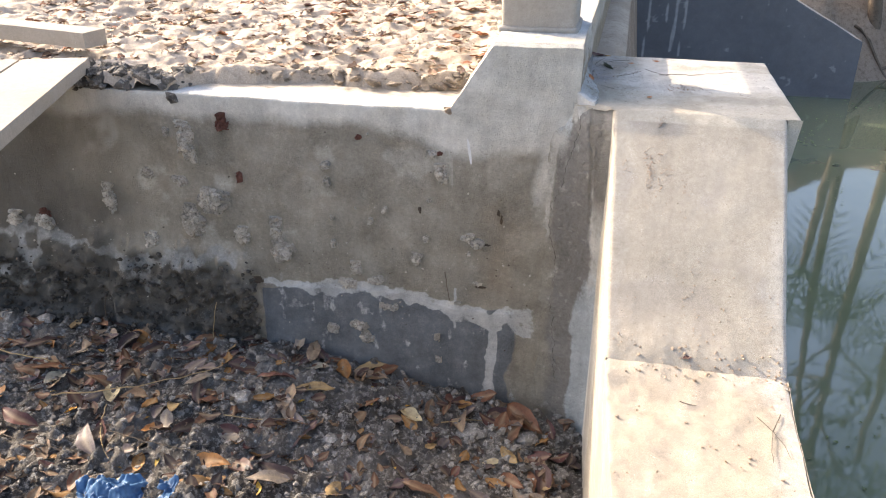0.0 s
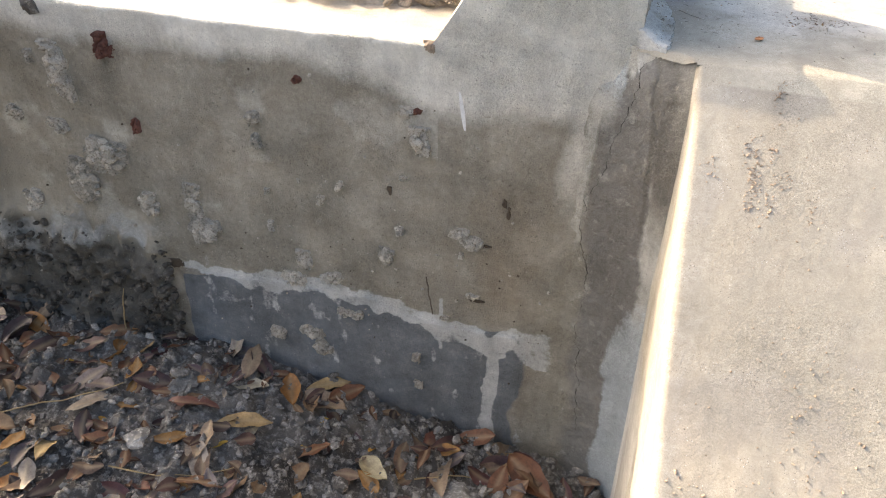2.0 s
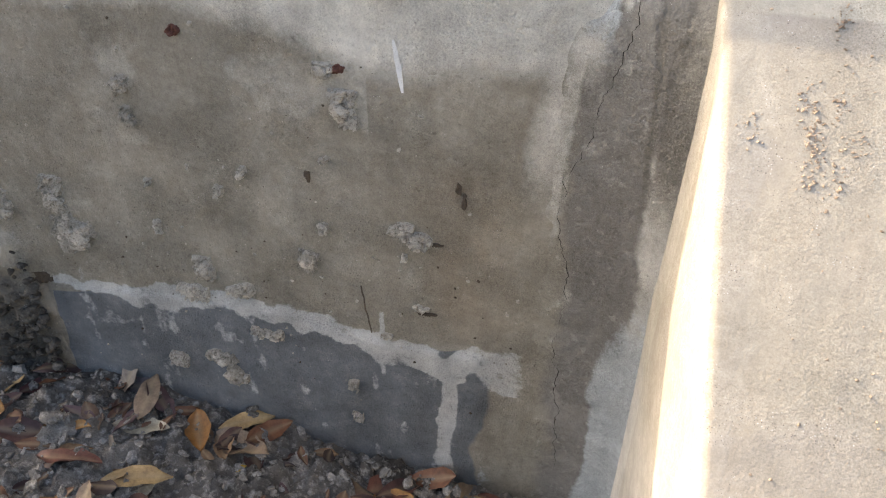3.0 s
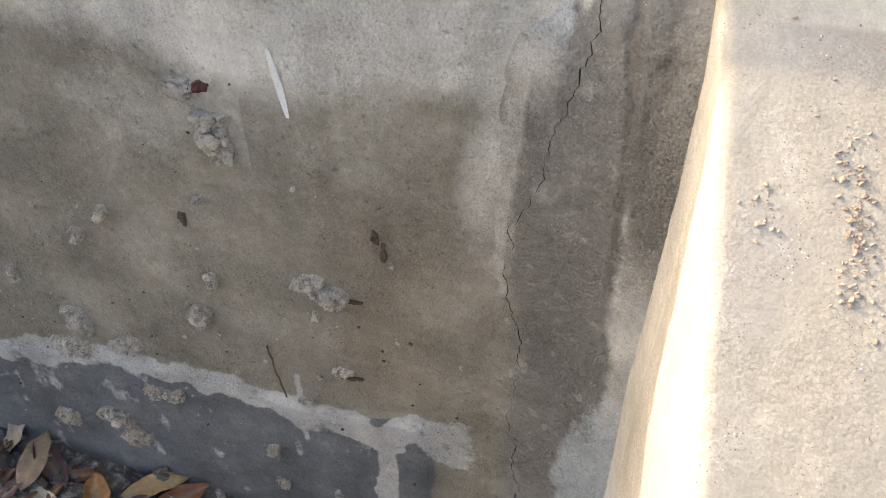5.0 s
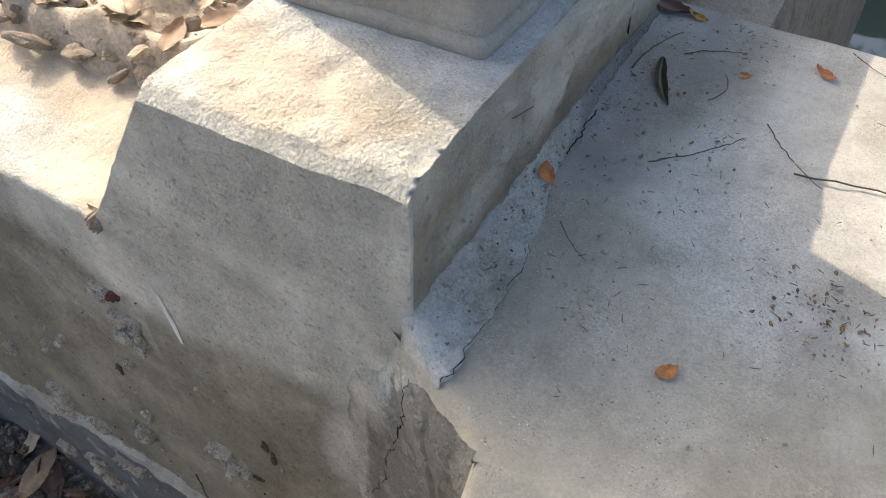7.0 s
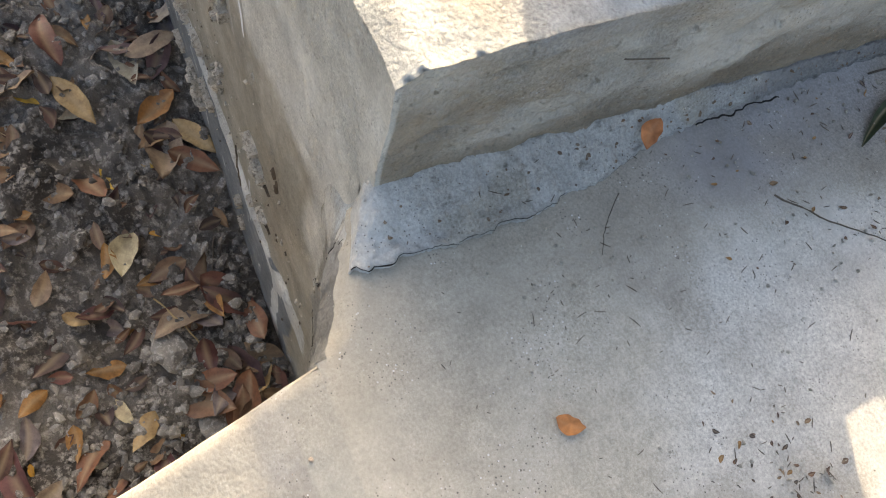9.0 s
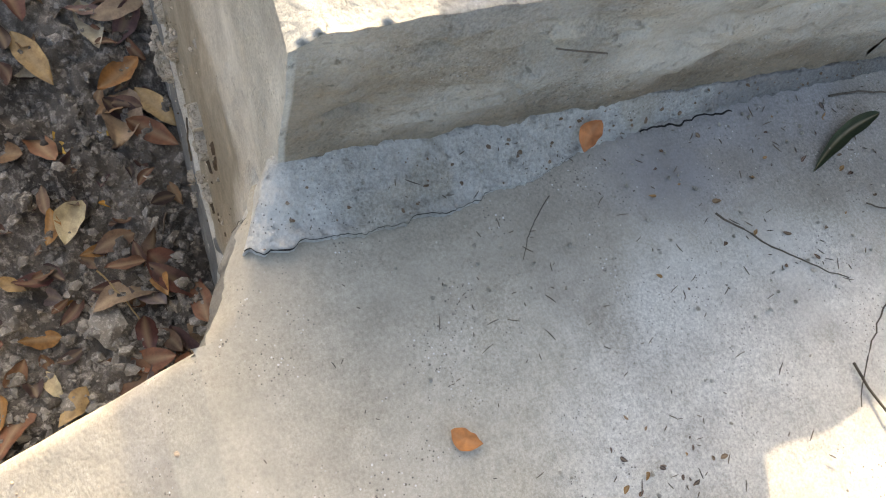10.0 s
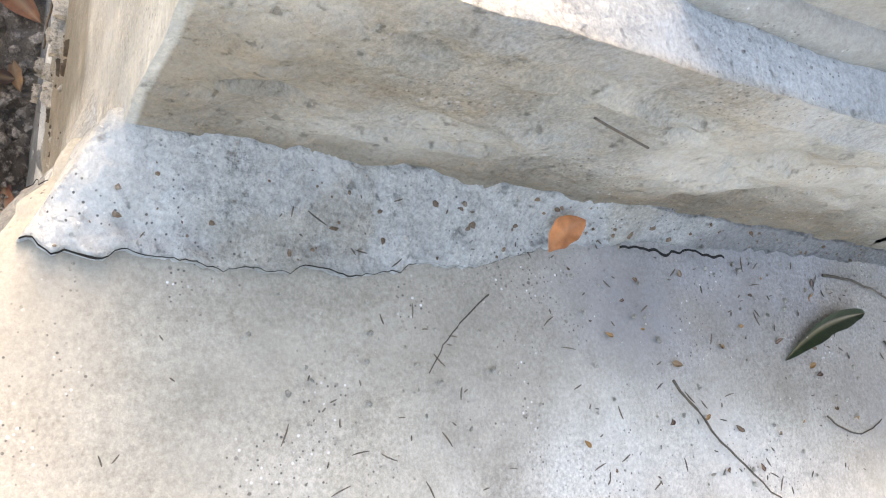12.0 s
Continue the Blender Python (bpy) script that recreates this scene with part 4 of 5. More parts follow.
# ---- leaf shapes ----
def leaf_mesh(name, length, width, curl, fold, twist, seed, nu=13, nv=5):
    rng = random.Random(seed)
    verts, faces, rib = [], [], []
    bend = rng.uniform(-0.12, 0.12)
    for i in range(nu):
        t = i / (nu - 1)
        half = width / 2 * (math.sin(math.pi * t ** 0.82) ** 0.85 if 0 < t < 1 else 0.0) + 0.0004
        for j in range(nv):
            s = 2 * j / (nv - 1) - 1
            wave = 0.06 * width * math.sin(9 * t + 3 * s + seed) + 0.035 * width * math.sin(23 * t + 5 * s + 2 * seed)
            half *= 1 + 0.025 * math.sin(17 * t + 2.3 * seed + s) * abs(s)
            x = (t - 0.5) * length
            y = s * half + bend * length * math.sin(math.pi * t)
            z = fold * abs(s) * half + curl * length * (2 * t - 1) ** 2 + twist * s * half * (2 * t - 1) + wave * abs(s)
            verts.append((x, y, z))
            rib.append(1.0 if j == nv // 2 else 0.0)
    for i in range(nu - 1):
        for j in range(nv - 1):
            a = i * nv + j
            faces.append((a, a + nv, a + nv + 1, a + 1))
    z0 = min(q[2] for q in verts)
    verts = [(x, y, z - z0) for x, y, z in verts]
    return np.array(verts), np.array(faces), np.array(rib)


SHAPES = [leaf_mesh("leaf", 1.0, w, c, fd, tw, 10 + k) for k, (w, c, fd, tw) in enumerate(((0.42, 0.05, 0.25, 0.3), (0.50, 0.10, 0.45, -0.4), (0.38, -0.04, 0.15, 0.2), (0.46, 0.16, 0.30, 0.5), (0.56, 0.03, 0.55, 0.1), (0.37, -0.08, 0.35, -0.3), (0.48, 0.07, -0.30, 0.6)))]


def leaf_data(k, length, mat):
    v, f, rib = SHAPES[k % len(SHAPES)]
    me = mesh_of("leaf", v * length, f, {"rib": rib})
    me.materials.append(mat)
    return me


# ---- leaf-strewn ground in front of the wall ----
def ground_z(x, y, fine=True):
    x, y = np.asarray(x, float), np.asarray(y, float)
    p = np.stack([x, y, x * 0], 1)
    h = np.interp(x, (-3, -1.2, -0.98, -0.6, -0.25, 0.06, 0.15), (0.075, 0.068, 0.085, 0.025, -0.050, -0.095, -0.10))
    h = h + 0.03 * smooth(-0.1, -0.5, y) * smooth(-0.3, 0.0, x) + (fbm(p, 3.2, 3, 201) - 0.5) * 0.07 * smooth(0, -0.12, y)
    if fine:
        r = fbm(p, 30, 4, 205)
        h = h + (fbm(p, 13, 3, 203) - 0.5) * 0.035 + np.maximum(0, r - 0.42) * 0.10
        wet = smooth(0.16, 0.06, np.hypot((x + 0.17) / 1.0, (y + 0.40) / 1.2))
        h = h * (1 - wet * 0.7) + wet * 0.7 * (-0.055)
    return h


v, f = sheet(np.arange(-2.7, 0.16, 0.008), np.arange(-2.3, 0.03, 0.008), lambda u, w: (u, w, ground_z(u, w)))
ground = thing("ground_soil", mesh_of("ground_soil", v, f), M_SOIL, "damp dark soil with rubble and dead leaves", "ground", kind="structure")


def scatter_rocks(name, count, place, size, mat, seed, label, flat=0.6, sub=1):
    rng = random.Random(seed)
    base = bmesh.new()
    bmesh.ops.create_icosphere(base, subdivisions=sub, radius=1.0)
    bv = np.array([q.co[:] for q in base.verts])
    bf = np.array([[q.index for q in g.verts] for g in base.faces])
    base.free()
    V, F, n = [], [], 0
    for _ in range(count):
        x, y, z = place(rng)
        s = size(rng)
        k = bv * np.array([[0.65 + 0.7 * rng.random()] for _ in bv]) if sub == 1 else bv * (0.35 + 1.3 * fbm(bv, 1.3, 4, rng.randrange(9999)))[:, None]
        k = k * (s * rng.uniform(0.7, 1.3), s * rng.uniform(0.6, 1.0), s * flat)
        k = k @ np.array(Euler((rng.uniform(-0.6, 0.6), rng.uniform(-0.6, 0.6), rng.uniform(0, 6.28))).to_matrix()).T
        V.append(k + (x, y, z))
        F.append(bf + n)
        n += len(bv)
    return thing(name, mesh_of(name, np.concatenate(V), np.concatenate(F), flat=True), mat, label, name.replace("_", " "), kind="stuff")


def on_ground(rng, x0=-2.3, x1=0.10, y0=-1.5, y1=-0.01):
    x, y = rng.uniform(x0, x1), rng.uniform(y0, y1)
    return x, y, float(ground_z([x], [y])[0]) + 0.001


scatter_rocks("wall_mud", 900, MUD_AT, lambda r: 0.003 + 0.012 * r.random() ** 3, M_MUD, 4, "dark mud clods stuck to the wall foot", 0.7, 2)
scatter_rocks("rubble", 12000, on_ground, lambda r: 0.0022 + 0.012 * r.random() ** 4, M_GRAVEL, 5, "small grey rubble and grit on soil")
scatter_rocks("soil_clods", 900, on_ground, lambda r: 0.005 + 0.016 * r.random() ** 3, M_SOIL, 6, "loose dark clods of soil", 0.6, 2)
scatter_rocks("corner_rubble", 330, lambda r: on_ground(r, -0.30, 0.06, -0.42, -0.01), lambda r: 0.004 + 0.014 * r.random() ** 3, M_GRAVEL, 7, "pale broken mortar rubble in the corner")


def lay(me, x, y, rng, name="fallen_leaf", label="", mat=None, tilt=0.5, z=None, yaw=None, group="fallen leaves on the soil"):
    z = float(ground_z([x], [y])[0]) + 0.002 if z is None else z
    m = Matrix.Translation((x, y, z)) @ Euler((rng.uniform(-tilt, tilt), rng.uniform(-tilt, tilt), rng.uniform(0, 6.28) if yaw is None else yaw)).to_matrix().to_4x4()
    return thing(name, me, mat, label, "leaf", group, at=m)


rng = random.Random(77)
BROWN = [leaf_data(k, ln, M_LEAF) for k, ln in enumerate((0.075, 0.10, 0.125, 0.085, 0.06, 0.13, 0.08, 0.105, 0.05, 0.115, 0.07))]
for _ in range(300):
    x, y = rng.uniform(-1.95, 0.06), -0.02 - 1.15 * rng.random() ** 1.25
    if math.hypot(x + 1.05, (y + 0.83) * 1.4) > 0.16:
        lay(rng.choice(BROWN), x, y, rng, label="dry brown fallen leaf on damp soil")
YELLOW = [leaf_data(k, ln, M_LEAF_YELLOW) for k, ln in ((0, 0.06), (2, 0.03), (3, 0.045), (5, 0.025))]
for _ in range(30):
    lay(rng.choice(YELLOW), rng.uniform(-1.7, 0.05), rng.uniform(-0.95, -0.04), rng, label="yellow fallen leaf on damp soil")
PALE = [leaf_data(k, ln, M_LEAF_PALE) for k, ln in ((0, 0.115), (2, 0.07), (4, 0.09))]
for x, y, k, yaw in ((-0.80, -0.12, 0, 0.15), (-0.73, -0.25, 1, 1.2), (-0.43, -0.22, 2, -0.5), (-0.16, -0.31, 1, 0.4), (-1.35, -0.42, 2, 2.2), (-1.1, -0.75, 1, 0.3), (-1.6, -0.35, 2, 1.3)):
    lay(PALE[k], x, y, rng, label="pale dry leaf with veins on soil", yaw=yaw, tilt=0.15)
BIG = leaf_data(1, 0.14, M_LEAF)
for x, y, yaw in ((-0.60, -0.10, -0.3), (-0.09, -0.10, -0.5), (-0.15, -0.08, 0.2), (-0.13, -0.17, 0.9), (-0.30, -0.07, 0.7)):
    lay(BIG, x, y, rng, label="large curled brown leaf against the wall", yaw=yaw)
lit = []
for _ in range(1500):
    x, y = rng.uniform(-2.5, 0.08), -0.03 - 2.1 * rng.random()
    vv, ff, rb = SHAPES[rng.randrange(7)]
    m = np.array((Matrix.Translation((x, y, float(ground_z([x], [y])[0]) + 0.001)) @ Euler((rng.uniform(-0.5, 0.5), rng.uniform(-0.5, 0.5), rng.uniform(0, 6.28))).to_matrix().to_4x4()))
    lit.append((vv * rng.uniform(0.02, 0.085) @ m[:3, :3].T + m[:3, 3], ff, rb))


def joined(name, pieces, mat, label, category):
    V, F, A, n = [], [], [], 0
    for v, f, a in pieces:
        V.append(v), F.append(f + n), A.append(a)
        n += len(v)
    return thing(name, mesh_of(name, np.concatenate(V), np.concatenate(F), {"rib": np.concatenate(A)}), mat, label, category, kind="stuff")


M_LITTER = leafy("leaf_crumbs", ((0.12, 0.06, 0.035), (0.085, 0.045, 0.035), (0.22, 0.14, 0.08), (0.15, 0.10, 0.07), (0.28, 0.15, 0.05), (0.065, 0.045, 0.04)), by_island=True, rough=0.7)
joined("leaf_litter", lit, M_LITTER, "small broken brown leaf litter on soil", "leaf litter")

# grit stuck to the wall face, and small dark pits in it
def on_wall(count, seed):
    r = np.random.default_rng(seed)
    x, z = -1.95 + 1.85 * r.random(count) ** 0.85, np.where(r.random(count) < 0.45, r.normal(0.42, 0.05, count), r.uniform(0.12, 0.86, count))
    p = wall_move(np.stack([x, x * 0, np.clip(z, 0.1, 0.88)], 1))
    spots = iter([tuple(q) for q in p])
    return lambda r2: next(spots)


scatter_rocks("wall_grit", 420, on_wall(420, 8), lambda r: 0.0010 + 0.0040 * r.random() ** 4, M_LUMP, 41, "tiny mortar grains stuck on the wall face", 0.8)
scatter_rocks("wall_pits", 170, on_wall(170, 9), lambda r: 0.0008 + 0.0026 * r.random() ** 3, M_PIT, 42, "tiny dark dirt specks on the wall face", 0.8)

# straws and stalks
for k, (a, b, r, sag) in enumerate((((-1.62, -0.02, 0.06), (-1.58, -0.06, 0.22), 0.003, 0.01), ((-1.20, -0.04, 0.07), (-1.16, -0.05, 0.24), 0.0022, 0.004), ((-1.5, -0.5, 0.12), (-1.05, -0.25, 0.13), 0.0025, 0.03), ((-1.75, -0.62, 0.11), (-1.3, -0.72, 0.13), 0.0025, 0.02), ((-1.3, -0.5, 0.12), (-1.15, -0.72, 0.12), 0.002, 0.02), ((-0.95, -0.45, 0.1), (-0.7, -0.36, 0.08), 0.0018, 0.02), ((-0.42, -0.06, 0.01), (-0.24, -0.1, -0.03), 0.0018, 0.01), ((-0.34, -0.20, -0.01), (-0.16, -0.13, -0.03), 0.002, -0.01), ((-1.9, -0.3, 0.12), (-1.6, -0.33, 0.12), 0.003, 0.01), ((-1.25, -0.6, 0.12), (-0.9, -0.62, 0.11), 0.002, 0.015))):
    pts = bent(a, b, sag, 12, k)
    thing("dry_stalk", mesh_of("dry_stalk", *tube(pts, [r * (1 - 0.5 * j / 12) for j in range(13)])), M_STRAW if k % 3 else M_TWIG, "thin dry stalk lying among leaves", "stalk", "dry stalks")


def stone(x, y, z, size, mat, label, seed, name="stone"):
    r2 = random.Random(seed)
    bm = bmesh.new()
    blob_bm(bm, (0, 0, 0), size, r2, 2)
    bmesh.ops.smooth_vert(bm, verts=bm.verts, factor=0.35, use_axis_x=True, use_axis_y=True, use_axis_z=True)
    me = bpy.data.meshes.new(name)
    bm.to_mesh(me)
    bm.free()
    return thing(name, me, mat, label, name, "stones on the soil", at=Matrix.Translation((x, y, z)))


for k, (x, y, s, lab) in enumerate(((-0.24, -0.20, 0.055, "flat pale mortar chunk on soil"), (-1.70, -0.28, 0.05, "grey stone among leaves"), (-0.20, -0.13, 0.035, "pale grey stone by the wall"), (-0.08, -0.16, 0.045, "flat pale mortar chunk on soil"), (-1.85, -0.06, 0.04, "grey stone by the wall"), (-0.62, -0.42, 0.03, "pale grey stone among leaves"), (-0.92, -0.38, 0.035, "grey stone among leaves"))):
    stone(x, y, float(ground_z([x], [y])[0]) + s * 0.08, (s, s * 0.8, s * 0.45), M_GRAVEL, lab, 40 + k)

# crumpled blue plastic
r2 = random.Random(3)
v, f = sheet(np.linspace(-0.12, 0.12, 110), np.linspace(-0.07, 0.07, 66), lambda u, w: (u, w, u * 0))
q = v * 1.0
v[:, 2] = 0.012 + 0.05 * np.abs(fbm(q, 14, 3, 70) - 0.5) * 2 + 0.035 * np.abs(fbm(q, 38, 3, 71) - 0.5) * 2 + 0.012 * np.abs(fbm(q, 90, 2, 73) - 0.5)
v[:, :2] *= (0.55 + 0.9 * fbm(q, 11, 4, 72))[:, None]
plastic = mesh_of("plastic_sheet", v, f)
sheet_ob = thing("plastic_sheet", plastic, M_PLASTIC, "crumpled blue plastic sheet on leafy soil", "plastic sheet", at=pose(-1.05, -0.83, float(ground_z([-1.05], [-0.83])[0]), 0, 0, 12))
sol = sheet_ob.modifiers.new("thickness", "SOLIDIFY")
sol.thickness = 0.001

# ---- soil road behind the wall ----
def road_z(x, y):
    p = np.stack([x, y, x * 0], 1)
    n = fbm(p, 5, 4, 401)
    edge = np.interp(x, (-3, -1.75, -1.55, -1.28, -1.18, -0.8, -0.55, -0.36), (0.0, 0.0, -0.012, -0.005, 0.13, 0.20, 0.18, 0.24)) + (n - 0.5) * 0.12 * smooth(-1.4, -1.1, x) + (fbm(p, 30, 3, 402) - 0.5) * 0.03
    step = smooth(0.0, 0.035, y - edge)
    h = LEDGE - 0.02 + step * (0.060 + (fbm(p, 14, 5, 403) - 0.5) * 0.075) + (fbm(p, 4, 3, 404) - 0.5) * 0.03 * step
    return h + step * smooth(0.10, 0.03, y - edge) * 0.018 * fbm(p, 22, 2, 405)


v, f = sheet(np.arange(-2.9, -0.235, 0.0085), np.arange(0.008, 2.6, 0.0085), lambda u, w: (u, w, road_z(u, w)))
thing("road_soil", mesh_of("road_soil", v, f), M_ROAD, "dry sandy soil road behind the wall", "road", kind="structure")


def on_road(r):
    x, y = r.uniform(-2.6, -0.28), 0.02 + 2.0 * r.random() ** 1.3
    return x, y, float(road_z(np.array([x]), np.array([y]))[0]) + 0.002


scatter_rocks("road_crumbs", 1500, on_road, lambda r: 0.003 + 0.009 * r.random() ** 3, M_ROAD, 15, "dry crumbs of sandy soil")
scatter_rocks("edge_clods", 240, lambda r: (lambda x, y: (x, y, float(road_z(np.array([x]), np.array([y]))[0])))(r.uniform(-1.62, -1.18), r.uniform(0.0, 0.12)), lambda r: 0.008 + 0.022 * r.random() ** 2, M_SOIL, 16, "dark soil clods on the wall edge")
scatter_rocks("step_clods", 420, lambda r: (lambda x: (x, 0.215 + 0.03 * (x + 0.6) + r.gauss(0.025, 0.03), 0.955 + r.uniform(0, 0.035)))(r.uniform(-1.15, -0.33)), lambda r: 0.003 + 0.020 * r.random() ** 3, M_CLOD, 17, "dry clods along the edge of the soil road", 0.38, 3)
lit = []
for k in range(1150):
    x, y = rng.uniform(-2.7, -0.27), 0.22 + 2.1 * rng.random()
    if x < -1.2:
        y -= 0.15
    vv, ff, rb = SHAPES[rng.randrange(7)]
    z = float(road_z(np.array([x]), np.array([y]))[0])
    m = np.array((Matrix.Translation((x, y, z + 0.003)) @ Euler((rng.uniform(-0.14, 0.14), rng.uniform(-0.14, 0.14), rng.uniform(0, 6.28))).to_matrix().to_4x4()))
    lit.append((vv * rng.uniform(0.025, 0.08) @ m[:3, :3].T + m[:3, 3], ff, rb))
joined("road_leaves", lit, M_LEAF_DRY, "dry tan leaves scattered on the soil road", "leaf litter")

# ---- precast slabs at the wall's end ----
def slab(name, lo, hi, at, label, step=0.03):
    me = cast_box(name, lo, hi, step, 0.006, 0.0015)
    return thing(name, me, M_SLAB, label, "slab", "loose concrete slabs", at=at)


slab("concrete_slab", (-0.205, -1.3, 0), (0, 0, 0.042), pose(-1.56, 0.07, 0.985, 0, 0, 21.5), "pale precast concrete slab laid over the wall top")
slab("concrete_slab", (-0.50, -1.3, 0), (-0.211, 0, 0.042), pose(-1.56, 0.07, 0.985, 0, 0, 21.5), "pale precast concrete slab laid over the wall top")
slab("concrete_bar", (-1.1, -0.05, 0), (0, 0.05, 0.055), pose(-1.62, 0.20, 1.030, 0, 0, -12), "pale concrete bar lying across the slabs")

# ---- small things on the platform ----
SHAPES.append(leaf_mesh("leaf", 1.0, 0.62, 0.02, 0.10, 0.05, 31, 15, 7))
OR = [leaf_data(k, ln, M_LEAF_ORANGE) for k, ln in ((7, 0.025), (7, 0.021), (3, 0.030), (7, 0.015))]
G2 = "leaflets on the platform"
lay(leaf_data(1, 0.035, M_LEAF), 0.528, -0.615, rng, label="curled brown leaf caught on the low wall edge", z=KINK_Z + 0.012, yaw=1.2, tilt=0.3, group="leaves on the low wall")
lay(leaf_data(4, 0.022, M_LEAF), 0.318, -0.570, rng, label="small reddish leaf at the slope foot", z=KINK_Z + 0.036, yaw=0.3, tilt=0.2, group="leaves on the low wall")
thing("fallen_leaf", OR[0], None, "small orange leaflet beside the mortar strip", "leaf", G2, at=Matrix.Translation((0.025, 0.217, DECK + 0.016)) @ Euler((0.0, 0.55, -0.75)).to_matrix().to_4x4())
lay(OR[1], 0.192, 0.067, rng, label="small orange leaflet on pale cement", z=DECK + 0.003, yaw=0.9, tilt=0.03, group=G2)
lay(OR[2], 0.216, 0.541, rng, label="small orange leaflet on pale cement", z=DECK + 0.003, yaw=-0.6, tilt=0.1, group=G2)
lay(OR[1], 0.137, 0.492, rng, label="small orange leaflet on pale cement", z=DECK + 0.003, yaw=0.4, tilt=0.1, group=G2)
lay(leaf_data(1, 0.055, M_LEAF), 0.026, 0.589, rng, label="curled brown leaf at the platform edge", z=DECK + 0.004, yaw=0.1, tilt=0.15, group=G2)
lay(leaf_data(3, 0.03, M_LEAF_YELLOW), 0.056, 0.588, rng, label="yellow green leaf at the platform edge", z=DECK + 0.004, yaw=-0.4, tilt=0.15, group=G2)
pod = leaf_mesh("leaf", 0.092, 0.0120, 0.02, 1.2, 0.5, 4, 13, 7)
me = mesh_of("leaf", pod[0], pod[1], {"rib": pod[2]})
lay(me, 0.066, 0.437, rng, label="dark green curled leaf on grimy cement", mat=M_LEAF_DARK, z=DECK + 0.002, yaw=-1.19, tilt=0.03, group=G2)
TWIGS = (((0.096, 0.294), (0.168, 0.378), 0.0011, 0.004), ((0.183, 0.414), (0.252, 0.338), 0.0009, 0.005), ((0.222, 0.352), (0.463, 0.438), 0.0013, 0.022), ((0.117, 0.425), (0.120, 0.484), 0.0008, 0.010), ((0.067, 0.500), (0.130, 0.537), 0.001, -0.006), ((0.026, 0.44), (0.052, 0.545), 0.0013, -0.008), ((0.056, 0.176), (0.095, 0.141), 0.0006, 0.003), ((0.235, 0.60), (0.28, 0.565), 0.0008, 0.002))
LOW_TWIGS = (((0.505, -0.70), (0.470, -0.86), 0.0012, 0.010), ((0.455, -0.72), (0.505, -0.84), 0.0009, -0.008), ((0.30, -0.70), (0.335, -0.705), 0.0012, 0.002))
for k, (a, b, r, sag) in enumerate(LOW_TWIGS):
    pts = bent((*a, KINK_Z + 0.006), (*b, KINK_Z + 0.004), sag, 10, 60 + k)
    thing("twig", mesh_of("twig", *tube(pts, [r * (0.9 - 0.4 * j / 10) for j in range(11)])), M_TWIG, "thin dry twig lying on the low wall", "twig", "twigs on the low wall")
for k, (a, b, r, sag) in enumerate(TWIGS):
    pts = bent((*a, DECK + 0.003 + r), (*b, DECK + 0.003 + r), sag, 14, 20 + k)
    thing("twig", mesh_of("twig", *tube(pts, [r * (0.75 - 0.35 * j / 14) for j in range(15)])), M_TWIG, "thin dry twig lying on the cement platform", "twig", "twigs on the platform")
pts = bent((0.010, 0.154, 1.108), (0.011, 0.193, 1.095), 0.0, 6, 9)
part("wire_nail", mesh_of("wire_nail", *tube(pts, [0.0006] * 7)), M_CRUMB, abutment)


def crumbs(r):
    if r.random() < 0.45:
        x, y = 0.02 + 0.16 * r.random() ** 1.5, r.uniform(0.05, 0.6)
    elif r.random() < 0.4:
        x, y = r.gauss(0.29, 0.035), r.gauss(0.185, 0.025)
    else:
        x, y = r.uniform(0.03, 0.54), r.uniform(-0.05, 0.6)
    return x, y, DECK + 0.002


lit = []
for _ in range(330):
    x, y, z = crumbs(rng)
    if x < float(strip_edge(np.array([y]))[0]):
        z = float(strip_height(np.array([x]), np.array([y]))[0])
    ln = 0.0025 + 0.0075 * rng.random() ** 2.5
    vv, ff = tube(bent((0, 0, 0), (ln, 0, 0), ln * 0.03, 3, rng.randrange(999)), [0.0002, 0.0004, 0.0004, 0.0002], 4)
    m = np.array((Matrix.Translation((x, y, z + 0.001)) @ Euler((0, 0, rng.uniform(0, 6.28))).to_matrix().to_4x4()))
    lit.append((np.array(vv) @ m[:3, :3].T + m[:3, 3], np.array(ff), np.zeros(len(vv))))
joined("bark_crumbs", lit, M_CRUMB, "tiny dark bark and straw crumbs on cement", "crumbs")
lit = []
for k in range(120):
    x, y = (rng.gauss(0.285, 0.035), rng.gauss(0.185, 0.022)) if k < 55 else (0.03 + 0.12 * rng.random() ** 1.4, rng.uniform(0.22, 0.6)) if k < 120 else (rng.uniform(0.05, 0.5), rng.uniform(-0.03, 0.58))
    vv, ff, rb = SHAPES[rng.randrange(7)]
    m = np.array((Matrix.Translation((x, y, DECK + 0.002)) @ Euler((rng.uniform(-0.5, 0.5), rng.uniform(-0.5, 0.5), rng.uniform(0, 6.28))).to_matrix().to_4x4()))
    lit.append((vv * (1, 1.1, 1) * rng.uniform(0.002, 0.0075) @ m[:3, :3].T + m[:3, 3], ff, rb))
joined("leaf_flakes", lit, M_LITTER, "tiny dark leaf flakes on the cement platform", "leaf flakes")
scatter_rocks("grit", 700, crumbs, lambda r: 0.0005 + 0.0017 * r.random() ** 4, M_LUMP, 25, "fine grit on the cement platform")
scatter_rocks("mortar_crumbs", 110, lambda r: (lambda y, k: (lambda x: (x, y, float(strip_height(np.array([x]), np.array([y]))[0])))(FACE + k * max(0.004, float(strip_edge(np.array([y]))[0]) - FACE)))(r.uniform(-0.03, 0.5), r.uniform(0.1, 1.0)), lambda r: 0.0005 + 0.0018 * r.random() ** 3, M_BITS, 26, "tiny brown crumbs on the mortar strip")
